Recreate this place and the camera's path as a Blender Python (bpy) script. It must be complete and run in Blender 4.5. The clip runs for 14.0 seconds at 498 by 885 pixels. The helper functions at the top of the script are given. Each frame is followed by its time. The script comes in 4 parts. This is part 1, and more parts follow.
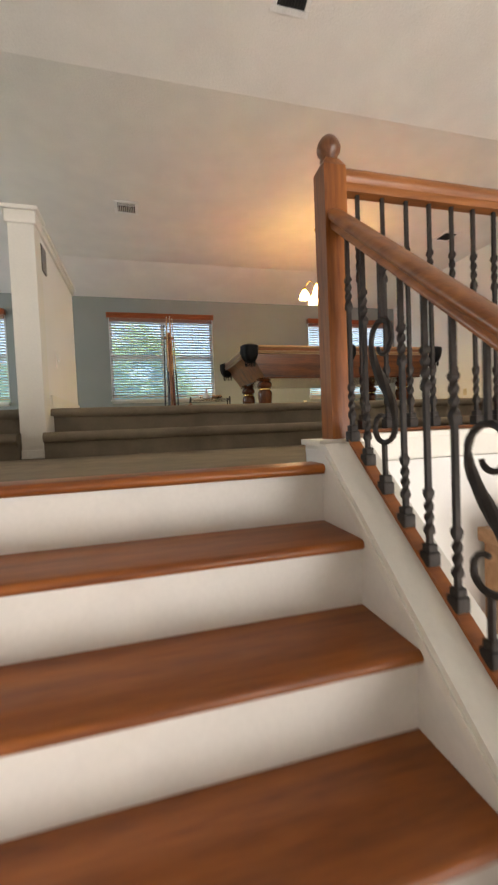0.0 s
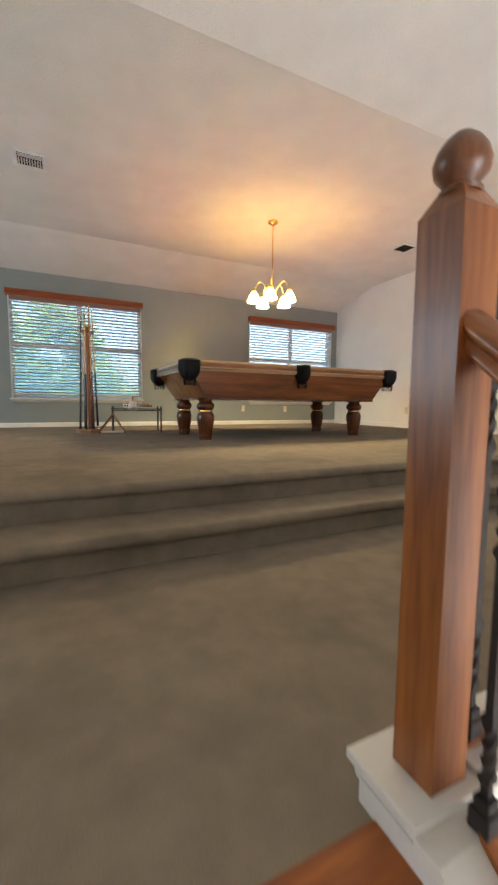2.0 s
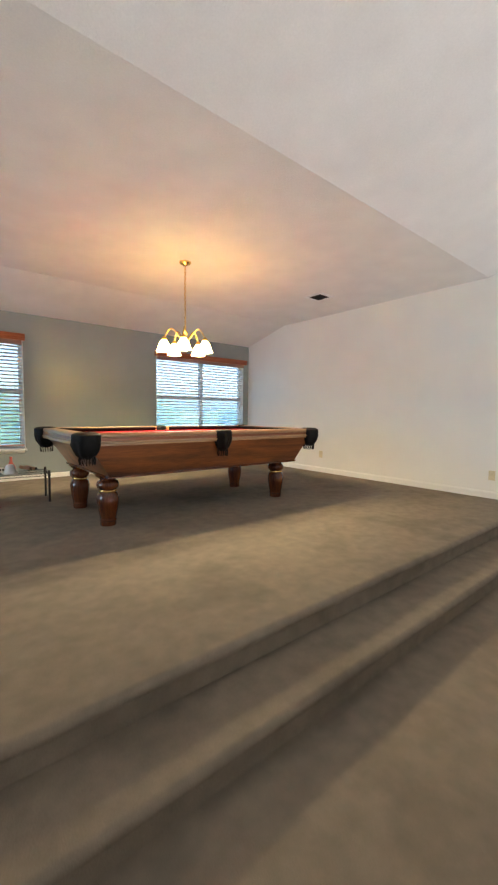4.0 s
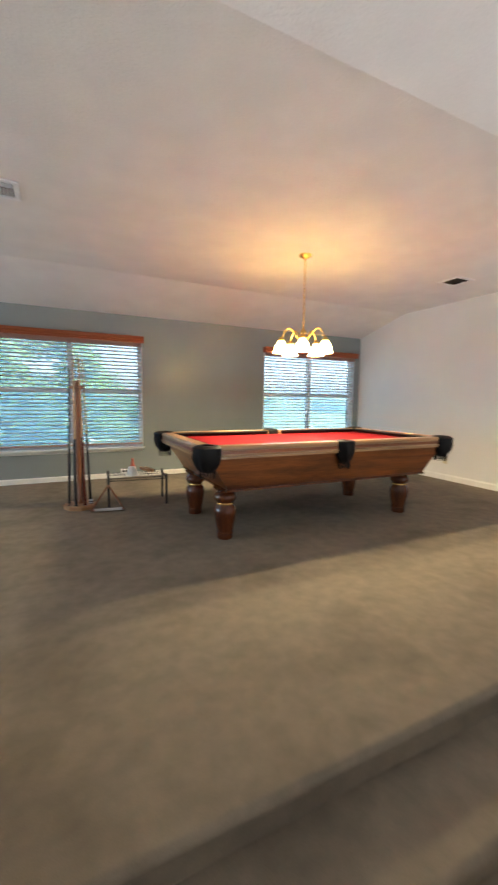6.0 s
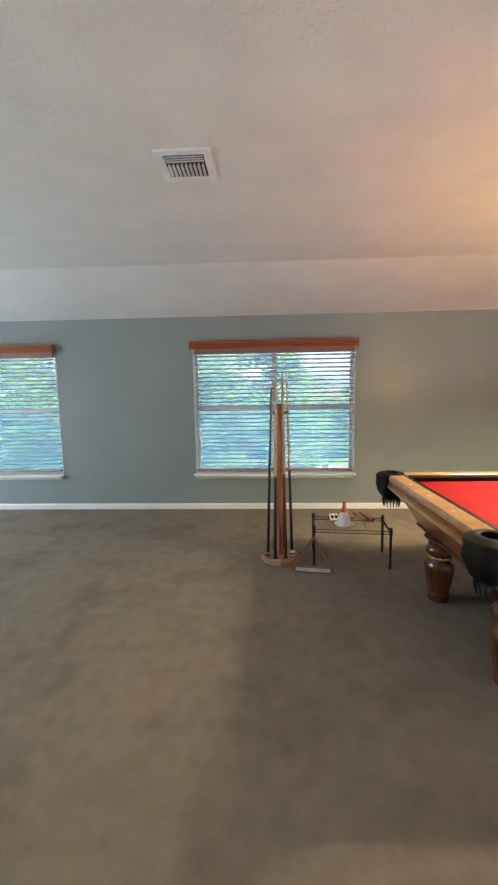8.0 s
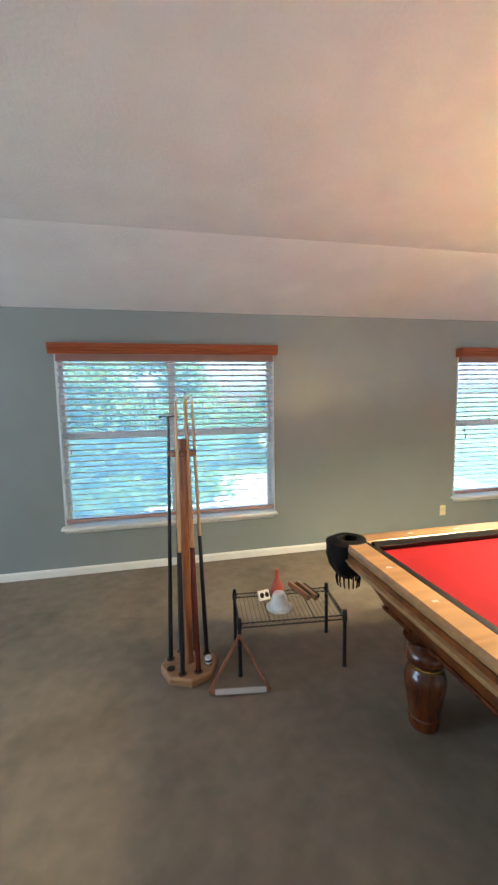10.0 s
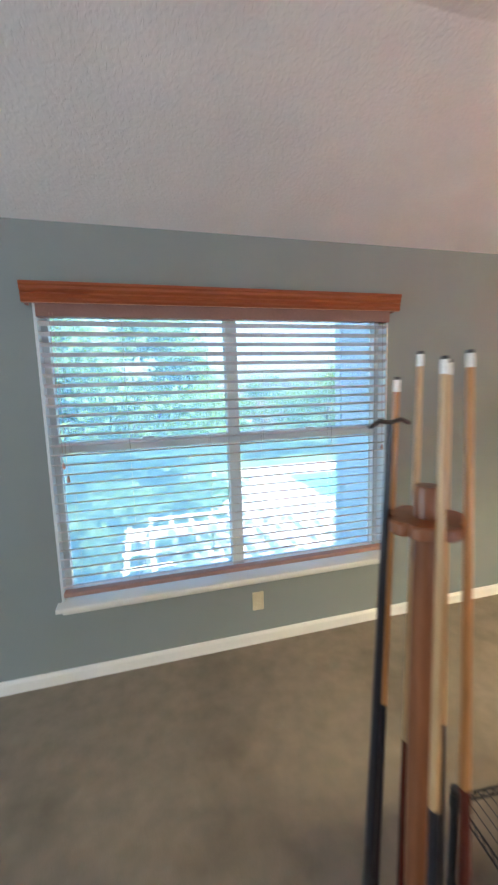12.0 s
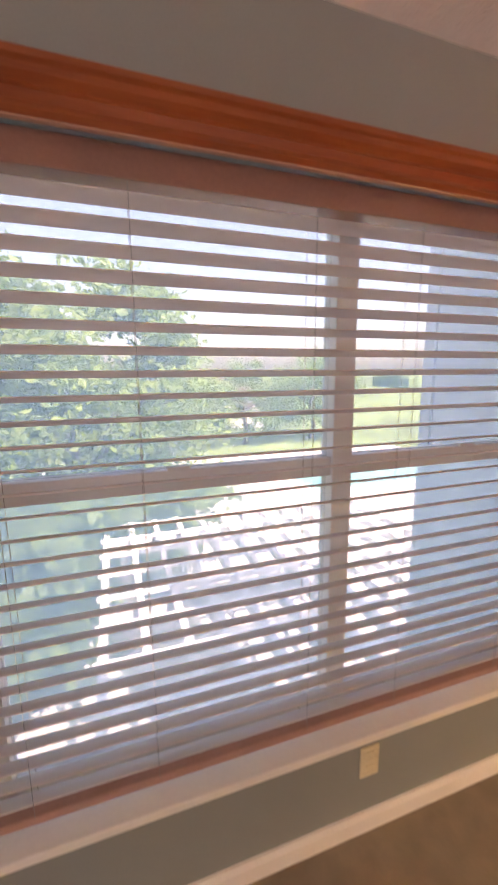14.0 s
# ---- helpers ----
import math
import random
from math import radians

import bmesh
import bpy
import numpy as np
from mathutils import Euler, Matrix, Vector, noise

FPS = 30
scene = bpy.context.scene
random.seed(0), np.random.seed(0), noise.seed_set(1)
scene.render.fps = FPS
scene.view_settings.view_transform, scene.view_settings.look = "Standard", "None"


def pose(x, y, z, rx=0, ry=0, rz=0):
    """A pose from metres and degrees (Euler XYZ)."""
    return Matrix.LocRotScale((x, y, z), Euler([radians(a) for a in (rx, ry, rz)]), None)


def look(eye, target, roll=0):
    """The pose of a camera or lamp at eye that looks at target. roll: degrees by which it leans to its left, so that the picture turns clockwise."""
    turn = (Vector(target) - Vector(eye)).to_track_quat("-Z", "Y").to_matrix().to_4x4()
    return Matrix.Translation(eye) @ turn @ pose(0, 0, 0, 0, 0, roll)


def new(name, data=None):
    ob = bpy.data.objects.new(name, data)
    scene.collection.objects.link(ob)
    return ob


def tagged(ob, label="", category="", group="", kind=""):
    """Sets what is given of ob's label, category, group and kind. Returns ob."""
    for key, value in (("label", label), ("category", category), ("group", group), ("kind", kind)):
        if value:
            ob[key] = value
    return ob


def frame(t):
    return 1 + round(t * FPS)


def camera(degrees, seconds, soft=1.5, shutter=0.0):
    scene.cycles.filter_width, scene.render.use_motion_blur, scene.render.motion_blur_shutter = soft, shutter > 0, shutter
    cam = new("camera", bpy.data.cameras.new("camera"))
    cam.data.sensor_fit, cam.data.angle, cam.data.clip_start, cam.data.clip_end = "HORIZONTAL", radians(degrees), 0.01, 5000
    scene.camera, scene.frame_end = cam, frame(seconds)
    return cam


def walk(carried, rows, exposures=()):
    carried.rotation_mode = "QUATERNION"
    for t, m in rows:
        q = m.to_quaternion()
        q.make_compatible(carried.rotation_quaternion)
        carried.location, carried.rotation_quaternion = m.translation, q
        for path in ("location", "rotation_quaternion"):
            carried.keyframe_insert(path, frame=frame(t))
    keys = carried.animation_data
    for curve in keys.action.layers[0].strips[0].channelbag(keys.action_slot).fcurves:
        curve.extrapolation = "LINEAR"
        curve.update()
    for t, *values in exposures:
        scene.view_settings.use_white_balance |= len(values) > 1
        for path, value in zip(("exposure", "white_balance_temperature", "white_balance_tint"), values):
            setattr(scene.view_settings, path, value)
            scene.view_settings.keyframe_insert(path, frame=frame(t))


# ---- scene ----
cam = camera(64.8, 14.0, soft=2.1, shutter=0.5)
PATH = [
    (0, (0.6, 0.161, -0.176), (1.106, 2.095, -0.249), -2.4),
    (0.5, (0.636, 0.397, -0.043), (1.18, 2.313, -0.215), -1.9),
    (1, (0.623, 0.575, 0.099), (1.298, 2.435, -0.198), -0.9),
    (1.5, (0.706, 0.761, 0.218), (1.459, 2.597, -0.028), -0.3),
    (2, (0.691, 0.949, 0.377), (1.551, 2.745, 0.187), 0.5),
    (2.5, (0.731, 1.091, 0.53), (1.701, 2.833, 0.383), 0.5),
    (3, (0.843, 1.27, 0.781), (2.035, 2.871, 0.656), 0.2),
    (3.2, (0.855, 1.318, 0.814), (2.111, 2.869, 0.687), 0.3),
    (5.3, (0.902, 1.836, 1.25), (2.171, 3.373, 1.083), 0.9),
    (5.5, (0.895, 1.823, 1.234), (2.037, 3.452, 1.036), 0.9),
    (6, (0.843, 1.948, 1.187), (1.712, 3.736, 0.969), 0.8),
    (6.5, (0.81, 2.225, 1.212), (1.361, 4.135, 0.992), 0.2),
    (7, (0.792, 2.546, 1.253), (1.039, 4.517, 1.018), -0.4),
    (7.5, (0.9, 2.9, 1.368), (0.897, 4.887, 1.144), -0.8),
    (8, (0.919, 3.15, 1.433), (0.826, 5.134, 1.193), -0.9),
    (8.5, (0.936, 3.454, 1.573), (0.926, 5.439, 1.322), -0.8),
    (8.7, (0.936, 3.536, 1.614), (1.002, 5.518, 1.356), -0.7),
    (10.8, (0.922, 4.924, 1.544), (1.4, 6.856, 1.352), -1.3),
    (11, (0.875, 5.101, 1.555), (1.321, 7.04, 1.349), -1.5),
    (11.5, (0.721, 5.475, 1.519), (1.151, 7.413, 1.276), -1.8),
    (12, (0.495, 5.833, 1.555), (1.014, 7.746, 1.288), -1.8),
    (12.5, (0.459, 6.198, 1.532), (1.068, 8.086, 1.272), -1.9),
    (13, (0.445, 6.525, 1.555), (1.134, 8.373, 1.227), -1.7),
    (13.5, (0.386, 6.827, 1.54), (1.093, 8.67, 1.22), -0.4),
    (14, (0.374, 7.074, 1.551), (1.013, 8.937, 1.208), -0.4),
]
# exposure and white balance follow the phone's own adjustment
EXPO = [(0.0, 2.1, 7150, 13), (2.0, 2.3, 6450, 11), (3.0, 2.3, 6200, 11), (5.5, 2.3, 6050, 11), (7.0, 2.12, 6050, 10), (8.5, 2.45, 6000, 10), (11.0, 2.48, 5600, 8), (12.0, 2.5, 5700, 10), (13.0, 2.2, 7700, 28), (14.0, 2.05, 8400, 42)]
walk(cam, [(t, look(eye, target, roll)) for t, eye, target, roll in PATH], EXPO)

# ---------------------------------------------------------------- world, sun, lamps
world = bpy.data.worlds.new("sky")
world.use_nodes = True
scene.world = world
_nt = world.node_tree
_sky = _nt.nodes.new("ShaderNodeTexSky")
_sky.sky_type = "NISHITA"
_sky.sun_disc = False
_sky.sun_elevation = radians(55)
_sky.dust_density = 3.0
_sky.sun_rotation = radians(155)
_nt.nodes["Background"].inputs["Strength"].default_value = 0.15
_nt.links.new(_sky.outputs[0], _nt.nodes["Background"].inputs[0])


def lamp(name, kind, energy, m, color=(1, 1, 1), **more):
    data = bpy.data.lights.new(name, kind)
    data.energy, data.color = energy, color
    if kind == "AREA":
        data.shape, data.size, data.size_y = "RECTANGLE", more["size"], more["size_y"]
    elif kind == "SUN":
        data.angle = more["angle"]
    else:
        data.shadow_soft_size = more["size"]
    ob = new(name, data)
    ob.matrix_world = m
    return ob


SUN = 5.0
FOYER_DAY, BULB, WEST_FILL = 72.0, 13.5, 18.0
lamp("sun", "SUN", SUN, look((7, -0.4, 16), (2, 12, -3)), (1, 0.95, 0.87), angle=radians(0.5))
# daylight from an unseen, assumed foyer window behind the stairs; also fills the room
lamp("foyer_daylight_fill", "AREA", FOYER_DAY, look((3.4, -4.85, -1.75), (3.0, 2.0, -1.7)), (0.93, 0.96, 1.0), size=3.4, size_y=2.1)
# bluish fill light added from the west, in an unseen made-up opening
lamp("west_fill", "AREA", WEST_FILL, look((-4.26, 5.9, 1.25), (1.0, 5.6, 1.3)), (0.72, 0.88, 1.0), size=2.6, size_y=1.5)
# ---------------------------------------------------------------- materials


def mat(name, base, rough=0.6, metal=0.0, var=0.12, scale=6.0, fine=120.0, bump=0.05, dist=0.002, stains=0.0, stain_scale=1.3, spec=0.5, random=0.0, coat=0.0):
    """Base colour with variation at two scales, fine relief and optional broad stains."""
    m = bpy.data.materials.new(name)
    m.use_nodes = True
    nt = m.node_tree
    b = nt.nodes["Principled BSDF"]
    b.inputs["Roughness"].default_value, b.inputs["Metallic"].default_value = rough, metal
    b.inputs["Specular IOR Level"].default_value = spec
    b.inputs["Coat Weight"].default_value, b.inputs["Coat Roughness"].default_value = coat, 0.12
    co = nt.nodes.new("ShaderNodeTexCoord").outputs["Object"]

    def noise_tex(s, d=3.0):
        n = nt.nodes.new("ShaderNodeTexNoise")
        n.inputs["Scale"].default_value, n.inputs["Detail"].default_value = s, d
        nt.links.new(co, n.inputs["Vector"])
        return n.outputs["Fac"]

    def scaled(fac, lo, hi, a=0.3, z=0.7):
        r = nt.nodes.new("ShaderNodeMapRange")
        for k, v in (("From Min", a), ("From Max", z), ("To Min", lo), ("To Max", hi)):
            r.inputs[k].default_value = v
        nt.links.new(fac, r.inputs["Value"])
        return r.outputs[0]

    def times(p, q):
        n = nt.nodes.new("ShaderNodeMath")
        n.operation = "MULTIPLY"
        nt.links.new(p, n.inputs[0])
        nt.links.new(q, n.inputs[1])
        return n.outputs[0]

    f = times(scaled(noise_tex(scale), 1 - var, 1 + var), scaled(noise_tex(fine, 2), 1 - var * 0.6, 1 + var * 0.6))
    if stains:
        f = times(f, scaled(noise_tex(stain_scale, 4), 1 - stains, 1.0, 0.34, 0.5))
    if random:
        info = nt.nodes.new("ShaderNodeObjectInfo")
        f = times(f, scaled(info.outputs["Random"], 1 - random, 1 + random, 0, 1))
    mul = nt.nodes.new("ShaderNodeVectorMath")
    mul.operation = "SCALE"
    mul.inputs[0].default_value = base
    nt.links.new(f, mul.inputs["Scale"])
    nt.links.new(mul.outputs[0], b.inputs["Base Color"])
    if bump:
        bp = nt.nodes.new("ShaderNodeBump")
        bp.inputs["Strength"].default_value, bp.inputs["Distance"].default_value = bump, dist
        nt.links.new(noise_tex(fine, 4), bp.inputs["Height"])
        nt.links.new(bp.outputs[0], b.inputs["Normal"])
    return m


def wood(name, dark, light, rough=0.35, axis="Y", ring=14.0, coat=0.0, random=0.0):
    """Wood with stretched grain along one axis, fine pores and a slow change of tone."""
    m = bpy.data.materials.new(name)
    m.use_nodes = True
    nt = m.node_tree
    b = nt.nodes["Principled BSDF"]
    b.inputs["Roughness"].default_value = rough
    b.inputs["Coat Weight"].default_value, b.inputs["Coat Roughness"].default_value = coat, 0.15
    tc = nt.nodes.new("ShaderNodeTexCoord")
    mp = nt.nodes.new("ShaderNodeMapping")
    mp.inputs["Scale"].default_value = {"X": (0.09, 1, 1), "Y": (1, 0.09, 1), "Z": (1, 1, 0.09)}[axis]
    nt.links.new(tc.outputs["Object"], mp.inputs["Vector"])
    n1 = nt.nodes.new("ShaderNodeTexNoise")
    n1.inputs["Scale"].default_value, n1.inputs["Detail"].default_value, n1.inputs["Distortion"].default_value = ring, 5, 1.2
    n2 = nt.nodes.new("ShaderNodeTexNoise")
    n2.inputs["Scale"].default_value, n2.inputs["Detail"].default_value = ring * 11, 3
    for n in (n1, n2):
        nt.links.new(mp.outputs[0], n.inputs["Vector"])
    mx = nt.nodes.new("ShaderNodeMath")
    mx.operation = "MULTIPLY_ADD"
    mx.inputs[1].default_value = 0.35
    nt.links.new(n2.outputs["Fac"], mx.inputs[0])
    nt.links.new(n1.outputs["Fac"], mx.inputs[2])
    cr = nt.nodes.new("ShaderNodeValToRGB")
    cr.color_ramp.elements[0].position, cr.color_ramp.elements[1].position = 0.45, 0.85
    cr.color_ramp.elements[0].color, cr.color_ramp.elements[1].color = (*dark, 1), (*light, 1)
    nt.links.new(mx.outputs[0], cr.inputs["Fac"])
    nt.links.new(cr.outputs[0], b.inputs["Base Color"])
    bp = nt.nodes.new("ShaderNodeBump")
    bp.inputs["Strength"].default_value, bp.inputs["Distance"].default_value = 0.12, 0.001
    nt.links.new(n2.outputs["Fac"], bp.inputs["Height"])
    nt.links.new(bp.outputs[0], b.inputs["Normal"])
    return m


def glow(name, color, strength, base=(0.8, 0.8, 0.8)):
    m = mat(name, base, 0.4, bump=0)
    b = m.node_tree.nodes["Principled BSDF"]
    b.inputs["Emission Color"].default_value, b.inputs["Emission Strength"].default_value = (*color, 1), strength
    return m


def glass(name):
    m = bpy.data.materials.new(name)
    m.use_nodes = True
    b = m.node_tree.nodes["Principled BSDF"]
    b.inputs["Transmission Weight"].default_value, b.inputs["Roughness"].default_value = 1.0, 0.0
    b.inputs["IOR"].default_value = 1.05
    return m


M_CARPET = mat("carpet", (0.25, 0.205, 0.15), 0.95, var=0.10, scale=11, fine=240, bump=0.3, dist=0.005, stains=0.2, stain_scale=2.0, spec=0.1)
M_GREY = mat("grey_green_paint", (0.266, 0.287, 0.273), 0.26, var=0.03, scale=2, fine=160, bump=0.12, dist=0.001)
M_WHITE = mat("white_wall_paint", (0.84, 0.82, 0.79), 0.6, var=0.02, scale=2, fine=160, bump=0.12, dist=0.001)
M_CEIL = mat("textured_ceiling", (0.765, 0.735, 0.69), 0.85, var=0.04, scale=3, fine=90, bump=0)


def knockdown(m, scale, dist):
    """Flattened plaster splats with crisp edges, as relief over a fine grain."""
    nt = m.node_tree
    co = nt.nodes.new("ShaderNodeTexCoord").outputs["Object"]
    big = nt.nodes.new("ShaderNodeTexNoise")
    big.inputs["Scale"].default_value, big.inputs["Detail"].default_value, big.inputs["Distortion"].default_value = scale, 3, 0.6
    ramp = nt.nodes.new("ShaderNodeValToRGB")
    ramp.color_ramp.elements[0].position, ramp.color_ramp.elements[1].position = 0.46, 0.56
    fine = nt.nodes.new("ShaderNodeTexNoise")
    fine.inputs["Scale"].default_value, fine.inputs["Detail"].default_value = scale * 5, 3
    add = nt.nodes.new("ShaderNodeMath")
    add.operation = "MULTIPLY_ADD"
    add.inputs[1].default_value = 0.35
    bp = nt.nodes.new("ShaderNodeBump")
    bp.inputs["Strength"].default_value, bp.inputs["Distance"].default_value = 0.8, dist
    for n in (big, fine):
        nt.links.new(co, n.inputs["Vector"])
    nt.links.new(big.outputs["Fac"], ramp.inputs["Fac"])
    nt.links.new(fine.outputs["Fac"], add.inputs[0])
    nt.links.new(ramp.outputs["Color"], add.inputs[2])
    nt.links.new(add.outputs[0], bp.inputs["Height"])
    nt.links.new(bp.outputs[0], nt.nodes["Principled BSDF"].inputs["Normal"])


knockdown(M_CEIL, 55, 0.0008)
M_TRIM = mat("cream_trim_paint", (0.80, 0.77, 0.70), 0.4, var=0.03, scale=3, fine=90, bump=0.03, stains=0.05)
M_RISER = mat("white_riser_paint", (0.80, 0.77, 0.72), 0.42, var=0.03, scale=3, fine=70, bump=0.04, stains=0.06, stain_scale=4)
M_TREAD = wood("stained_oak_tread", (0.15, 0.036, 0.005), (0.40, 0.118, 0.018), 0.36, "X", 12, 0.12)
M_OAK = wood("oak_rail", (0.125, 0.030, 0.006), (0.37, 0.125, 0.028), 0.36, "Z", 10, 0.1)
M_OAKX = wood("oak_rail_long", (0.175, 0.052, 0.012), (0.34, 0.118, 0.031), 0.38, "X", 20, 0.05)
M_OAKY = wood("oak_rail_slope", (0.175, 0.052, 0.012), (0.34, 0.118, 0.031), 0.38, "Y", 20, 0.05)
M_FINIAL = wood("dark_finial", (0.10, 0.035, 0.014), (0.20, 0.075, 0.03), 0.35, "Z", 30)
M_IRON = mat("dark_iron", (0.032, 0.025, 0.021), 0.55, 0.1, var=0.25, scale=30, fine=300, bump=0.25, dist=0.001, spec=0.25)
M_CHERRY = wood("cherry_valance", (0.24, 0.052, 0.015), (0.35, 0.092, 0.028), 0.35, "X", 18, 0.1)
# grey-brown cord, darker than the slats
M_CORD = mat("grey_brown_cord", (0.30, 0.26, 0.23), 0.8, var=0.1, bump=0)
M_VARNISH = mat("varnished_edge", (0.55, 0.30, 0.2), 0.12, var=0.04, bump=0, coat=1.0)
M_HEAD = mat("rosy_headrail", (0.30, 0.155, 0.115), 0.45, var=0.08, bump=0.02)
M_SLAT = mat("white_blind_slat", (0.80, 0.74, 0.70), 0.45, var=0.03, scale=5, fine=80, bump=0.02)
_t = M_SLAT.node_tree
_tr = _t.nodes.new("ShaderNodeBsdfTranslucent")
_tr.inputs["Color"].default_value = (0.80, 0.69, 0.63, 1)
_mix = _t.nodes.new("ShaderNodeMixShader")
_mix.inputs[0].default_value = 0.38
_t.links.new(_t.nodes["Principled BSDF"].outputs[0], _mix.inputs[1])
_t.links.new(_tr.outputs[0], _mix.inputs[2])
_t.links.new(_mix.outputs[0], _t.nodes["Material Output"].inputs["Surface"])


def veil_sheet(name, cover):
    """Pale blue veil over the view: insect screen threads, and painted glare haze above."""
    m = bpy.data.materials.new(name)
    m.use_nodes = True
    nt = m.node_tree
    see = nt.nodes.new("ShaderNodeBsdfTransparent")
    veil = nt.nodes.new("ShaderNodeBsdfTranslucent")
    # blue tint puts the windows' daylight glare into the veil colour
    veil.inputs["Color"].default_value = (0.5, 0.8, 1.0, 1)
    mix = nt.nodes.new("ShaderNodeMixShader")
    mix.inputs[0].default_value = cover
    nt.links.new(see.outputs[0], mix.inputs[1])
    nt.links.new(veil.outputs[0], mix.inputs[2])
    nt.links.new(mix.outputs[0], nt.nodes["Material Output"].inputs["Surface"])
    return m


M_SCREEN = veil_sheet("insect_screen", 0.35)
# window glare painted as a thin veil for the upper sashes
M_HAZE = veil_sheet("glare_haze", 0.27)
M_RAILB = mat("rosy_bottom_rail", (0.42, 0.24, 0.19), 0.5, var=0.08)
M_FRAME = mat("white_vinyl_frame", (0.72, 0.72, 0.70), 0.4, var=0.03, bump=0.02)
M_GLASS = glass("window_glass")
M_TABLE = wood("table_oak", (0.06, 0.013, 0.003), (0.28, 0.082, 0.016), 0.3, "X", 9, 0.3)
M_TLEG = wood("table_leg_oak", (0.05, 0.010, 0.003), (0.16, 0.042, 0.010), 0.25, "Z", 12, 0.5)
M_RAILTOP = wood("table_rail_top", (0.27, 0.135, 0.05), (0.45, 0.25, 0.105), 0.28, "X", 12, 0.4)
M_DARKBAND = mat("dark_rail_band", (0.06, 0.035, 0.022), 0.3, var=0.15)
M_RED = mat("red_cloth", (0.22, 0.009, 0.012), 0.9, var=0.05, scale=4, fine=500, bump=0.1, spec=0.1)
M_LEATHER = mat("black_leather", (0.005, 0.0045, 0.0045), 0.55, var=0.3, scale=20, fine=200, bump=0.3, spec=0.18)
M_PEARL = mat("pearl_inlay", (0.8, 0.76, 0.66), 0.25, bump=0)
M_BRASS = mat("polished_brass", (0.80, 0.52, 0.16), 0.2, 1.0, var=0.08, bump=0)
M_SHADE = glow("lit_frosted_shade", (1.0, 0.75, 0.27), 12.0, (0.9, 0.8, 0.6))
_t = M_SHADE.node_tree
_tr = _t.nodes.new("ShaderNodeBsdfTranslucent")
_tr.inputs["Color"].default_value = (0.95, 0.72, 0.26, 1)
_mix = _t.nodes.new("ShaderNodeMixShader")
_mix.inputs[0].default_value = 0.75
_t.links.new(_t.nodes["Principled BSDF"].outputs[0], _mix.inputs[1])
_t.links.new(_tr.outputs[0], _mix.inputs[2])
_t.links.new(_mix.outputs[0], _t.nodes["Material Output"].inputs["Surface"])
M_BULB = glow("lit_bulb", (1.0, 0.8, 0.45), 5.0)
M_BLACK = mat("black_coated_wire", (0.02, 0.02, 0.021), 0.45, 0.2, var=0.2, bump=0.05)
M_CUEW = wood("maple_shaft", (0.44, 0.25, 0.105), (0.60, 0.39, 0.19), 0.3, "Z", 30, 0.3)
M_CUEO = wood("amber_shaft", (0.36, 0.15, 0.045), (0.52, 0.24, 0.08), 0.3, "Z", 30, 0.3)
M_CUEB = mat("black_butt", (0.015, 0.015, 0.02), 0.28, var=0.2, bump=0.02)
M_CUER = wood("burgundy_butt", (0.07, 0.014, 0.01), (0.15, 0.03, 0.018), 0.25, "Z", 30, 0.4)
M_FERRULE = mat("white_ferrule", (0.82, 0.8, 0.75), 0.4, bump=0)
M_BASEW = wood("rack_oak", (0.30, 0.15, 0.07), (0.45, 0.25, 0.12), 0.4, "X", 22)
M_POST = wood("rack_post_oak", (0.17, 0.058, 0.022), (0.29, 0.105, 0.04), 0.35, "Z", 22)
M_PLASTW = mat("white_plastic", (0.82, 0.80, 0.76), 0.4, bump=0.02)
M_REDP = mat("red_plastic", (0.42, 0.075, 0.05), 0.4, bump=0.02)
M_BRISTLE = mat("black_bristle", (0.02, 0.018, 0.017), 0.9, bump=0.4)
M_IVORY = mat("ivory_plate", (0.66, 0.58, 0.40), 0.45, bump=0)
M_LABEL = mat("grey_white_label", (0.5, 0.46, 0.43), 0.5, bump=0)
M_VENT = mat("vent_enamel", (0.76, 0.75, 0.73), 0.45, bump=0.02)
M_GREYV = mat("grey_enamel", (0.28, 0.27, 0.26), 0.5, bump=0.02)
M_DUCT = mat("dark_duct", (0.03, 0.028, 0.027), 0.9, bump=0)
M_LOWFLOOR = mat("lower_floor_tile", (0.5, 0.46, 0.4), 0.5, var=0.08)
M_LEAF = mat("foliage", (0.14, 0.22, 0.045), 0.6, var=0.4, scale=1.5, fine=30, bump=0.1, random=0.25)
_t = M_LEAF.node_tree
_tr = _t.nodes.new("ShaderNodeBsdfTranslucent")
_tr.inputs["Color"].default_value = (0.36, 0.50, 0.12, 1)
_mix = _t.nodes.new("ShaderNodeMixShader")
_mix.inputs[0].default_value = 0.4
_t.links.new(_t.nodes["Principled BSDF"].outputs[0], _mix.inputs[1])
_t.links.new(_tr.outputs[0], _mix.inputs[2])
_t.links.new(_mix.outputs[0], _t.nodes["Material Output"].inputs["Surface"])
M_BARK = mat("bark", (0.14, 0.10, 0.07), 0.9, var=0.3, bump=0.4, dist=0.02)
M_LAWN = mat("lawn", (0.12, 0.19, 0.05), 0.95, var=0.3, scale=0.4, fine=20, bump=0.3, stains=0.2, stain_scale=0.1)
M_PERG = mat("white_pergola_paint", (0.80, 0.79, 0.78), 0.5, var=0.05, bump=0.03)
M_SIDING = mat("pale_siding", (0.62, 0.60, 0.64), 0.7, var=0.05, scale=1, fine=40, bump=0.1)
M_ROOF = mat("brown_shingle", (0.22, 0.16, 0.13), 0.9, var=0.25)
M_POOL = mat("pool_water", (0.16, 0.52, 0.55), 0.08, var=0.1, scale=1.5, fine=8, bump=0.15, dist=0.02)
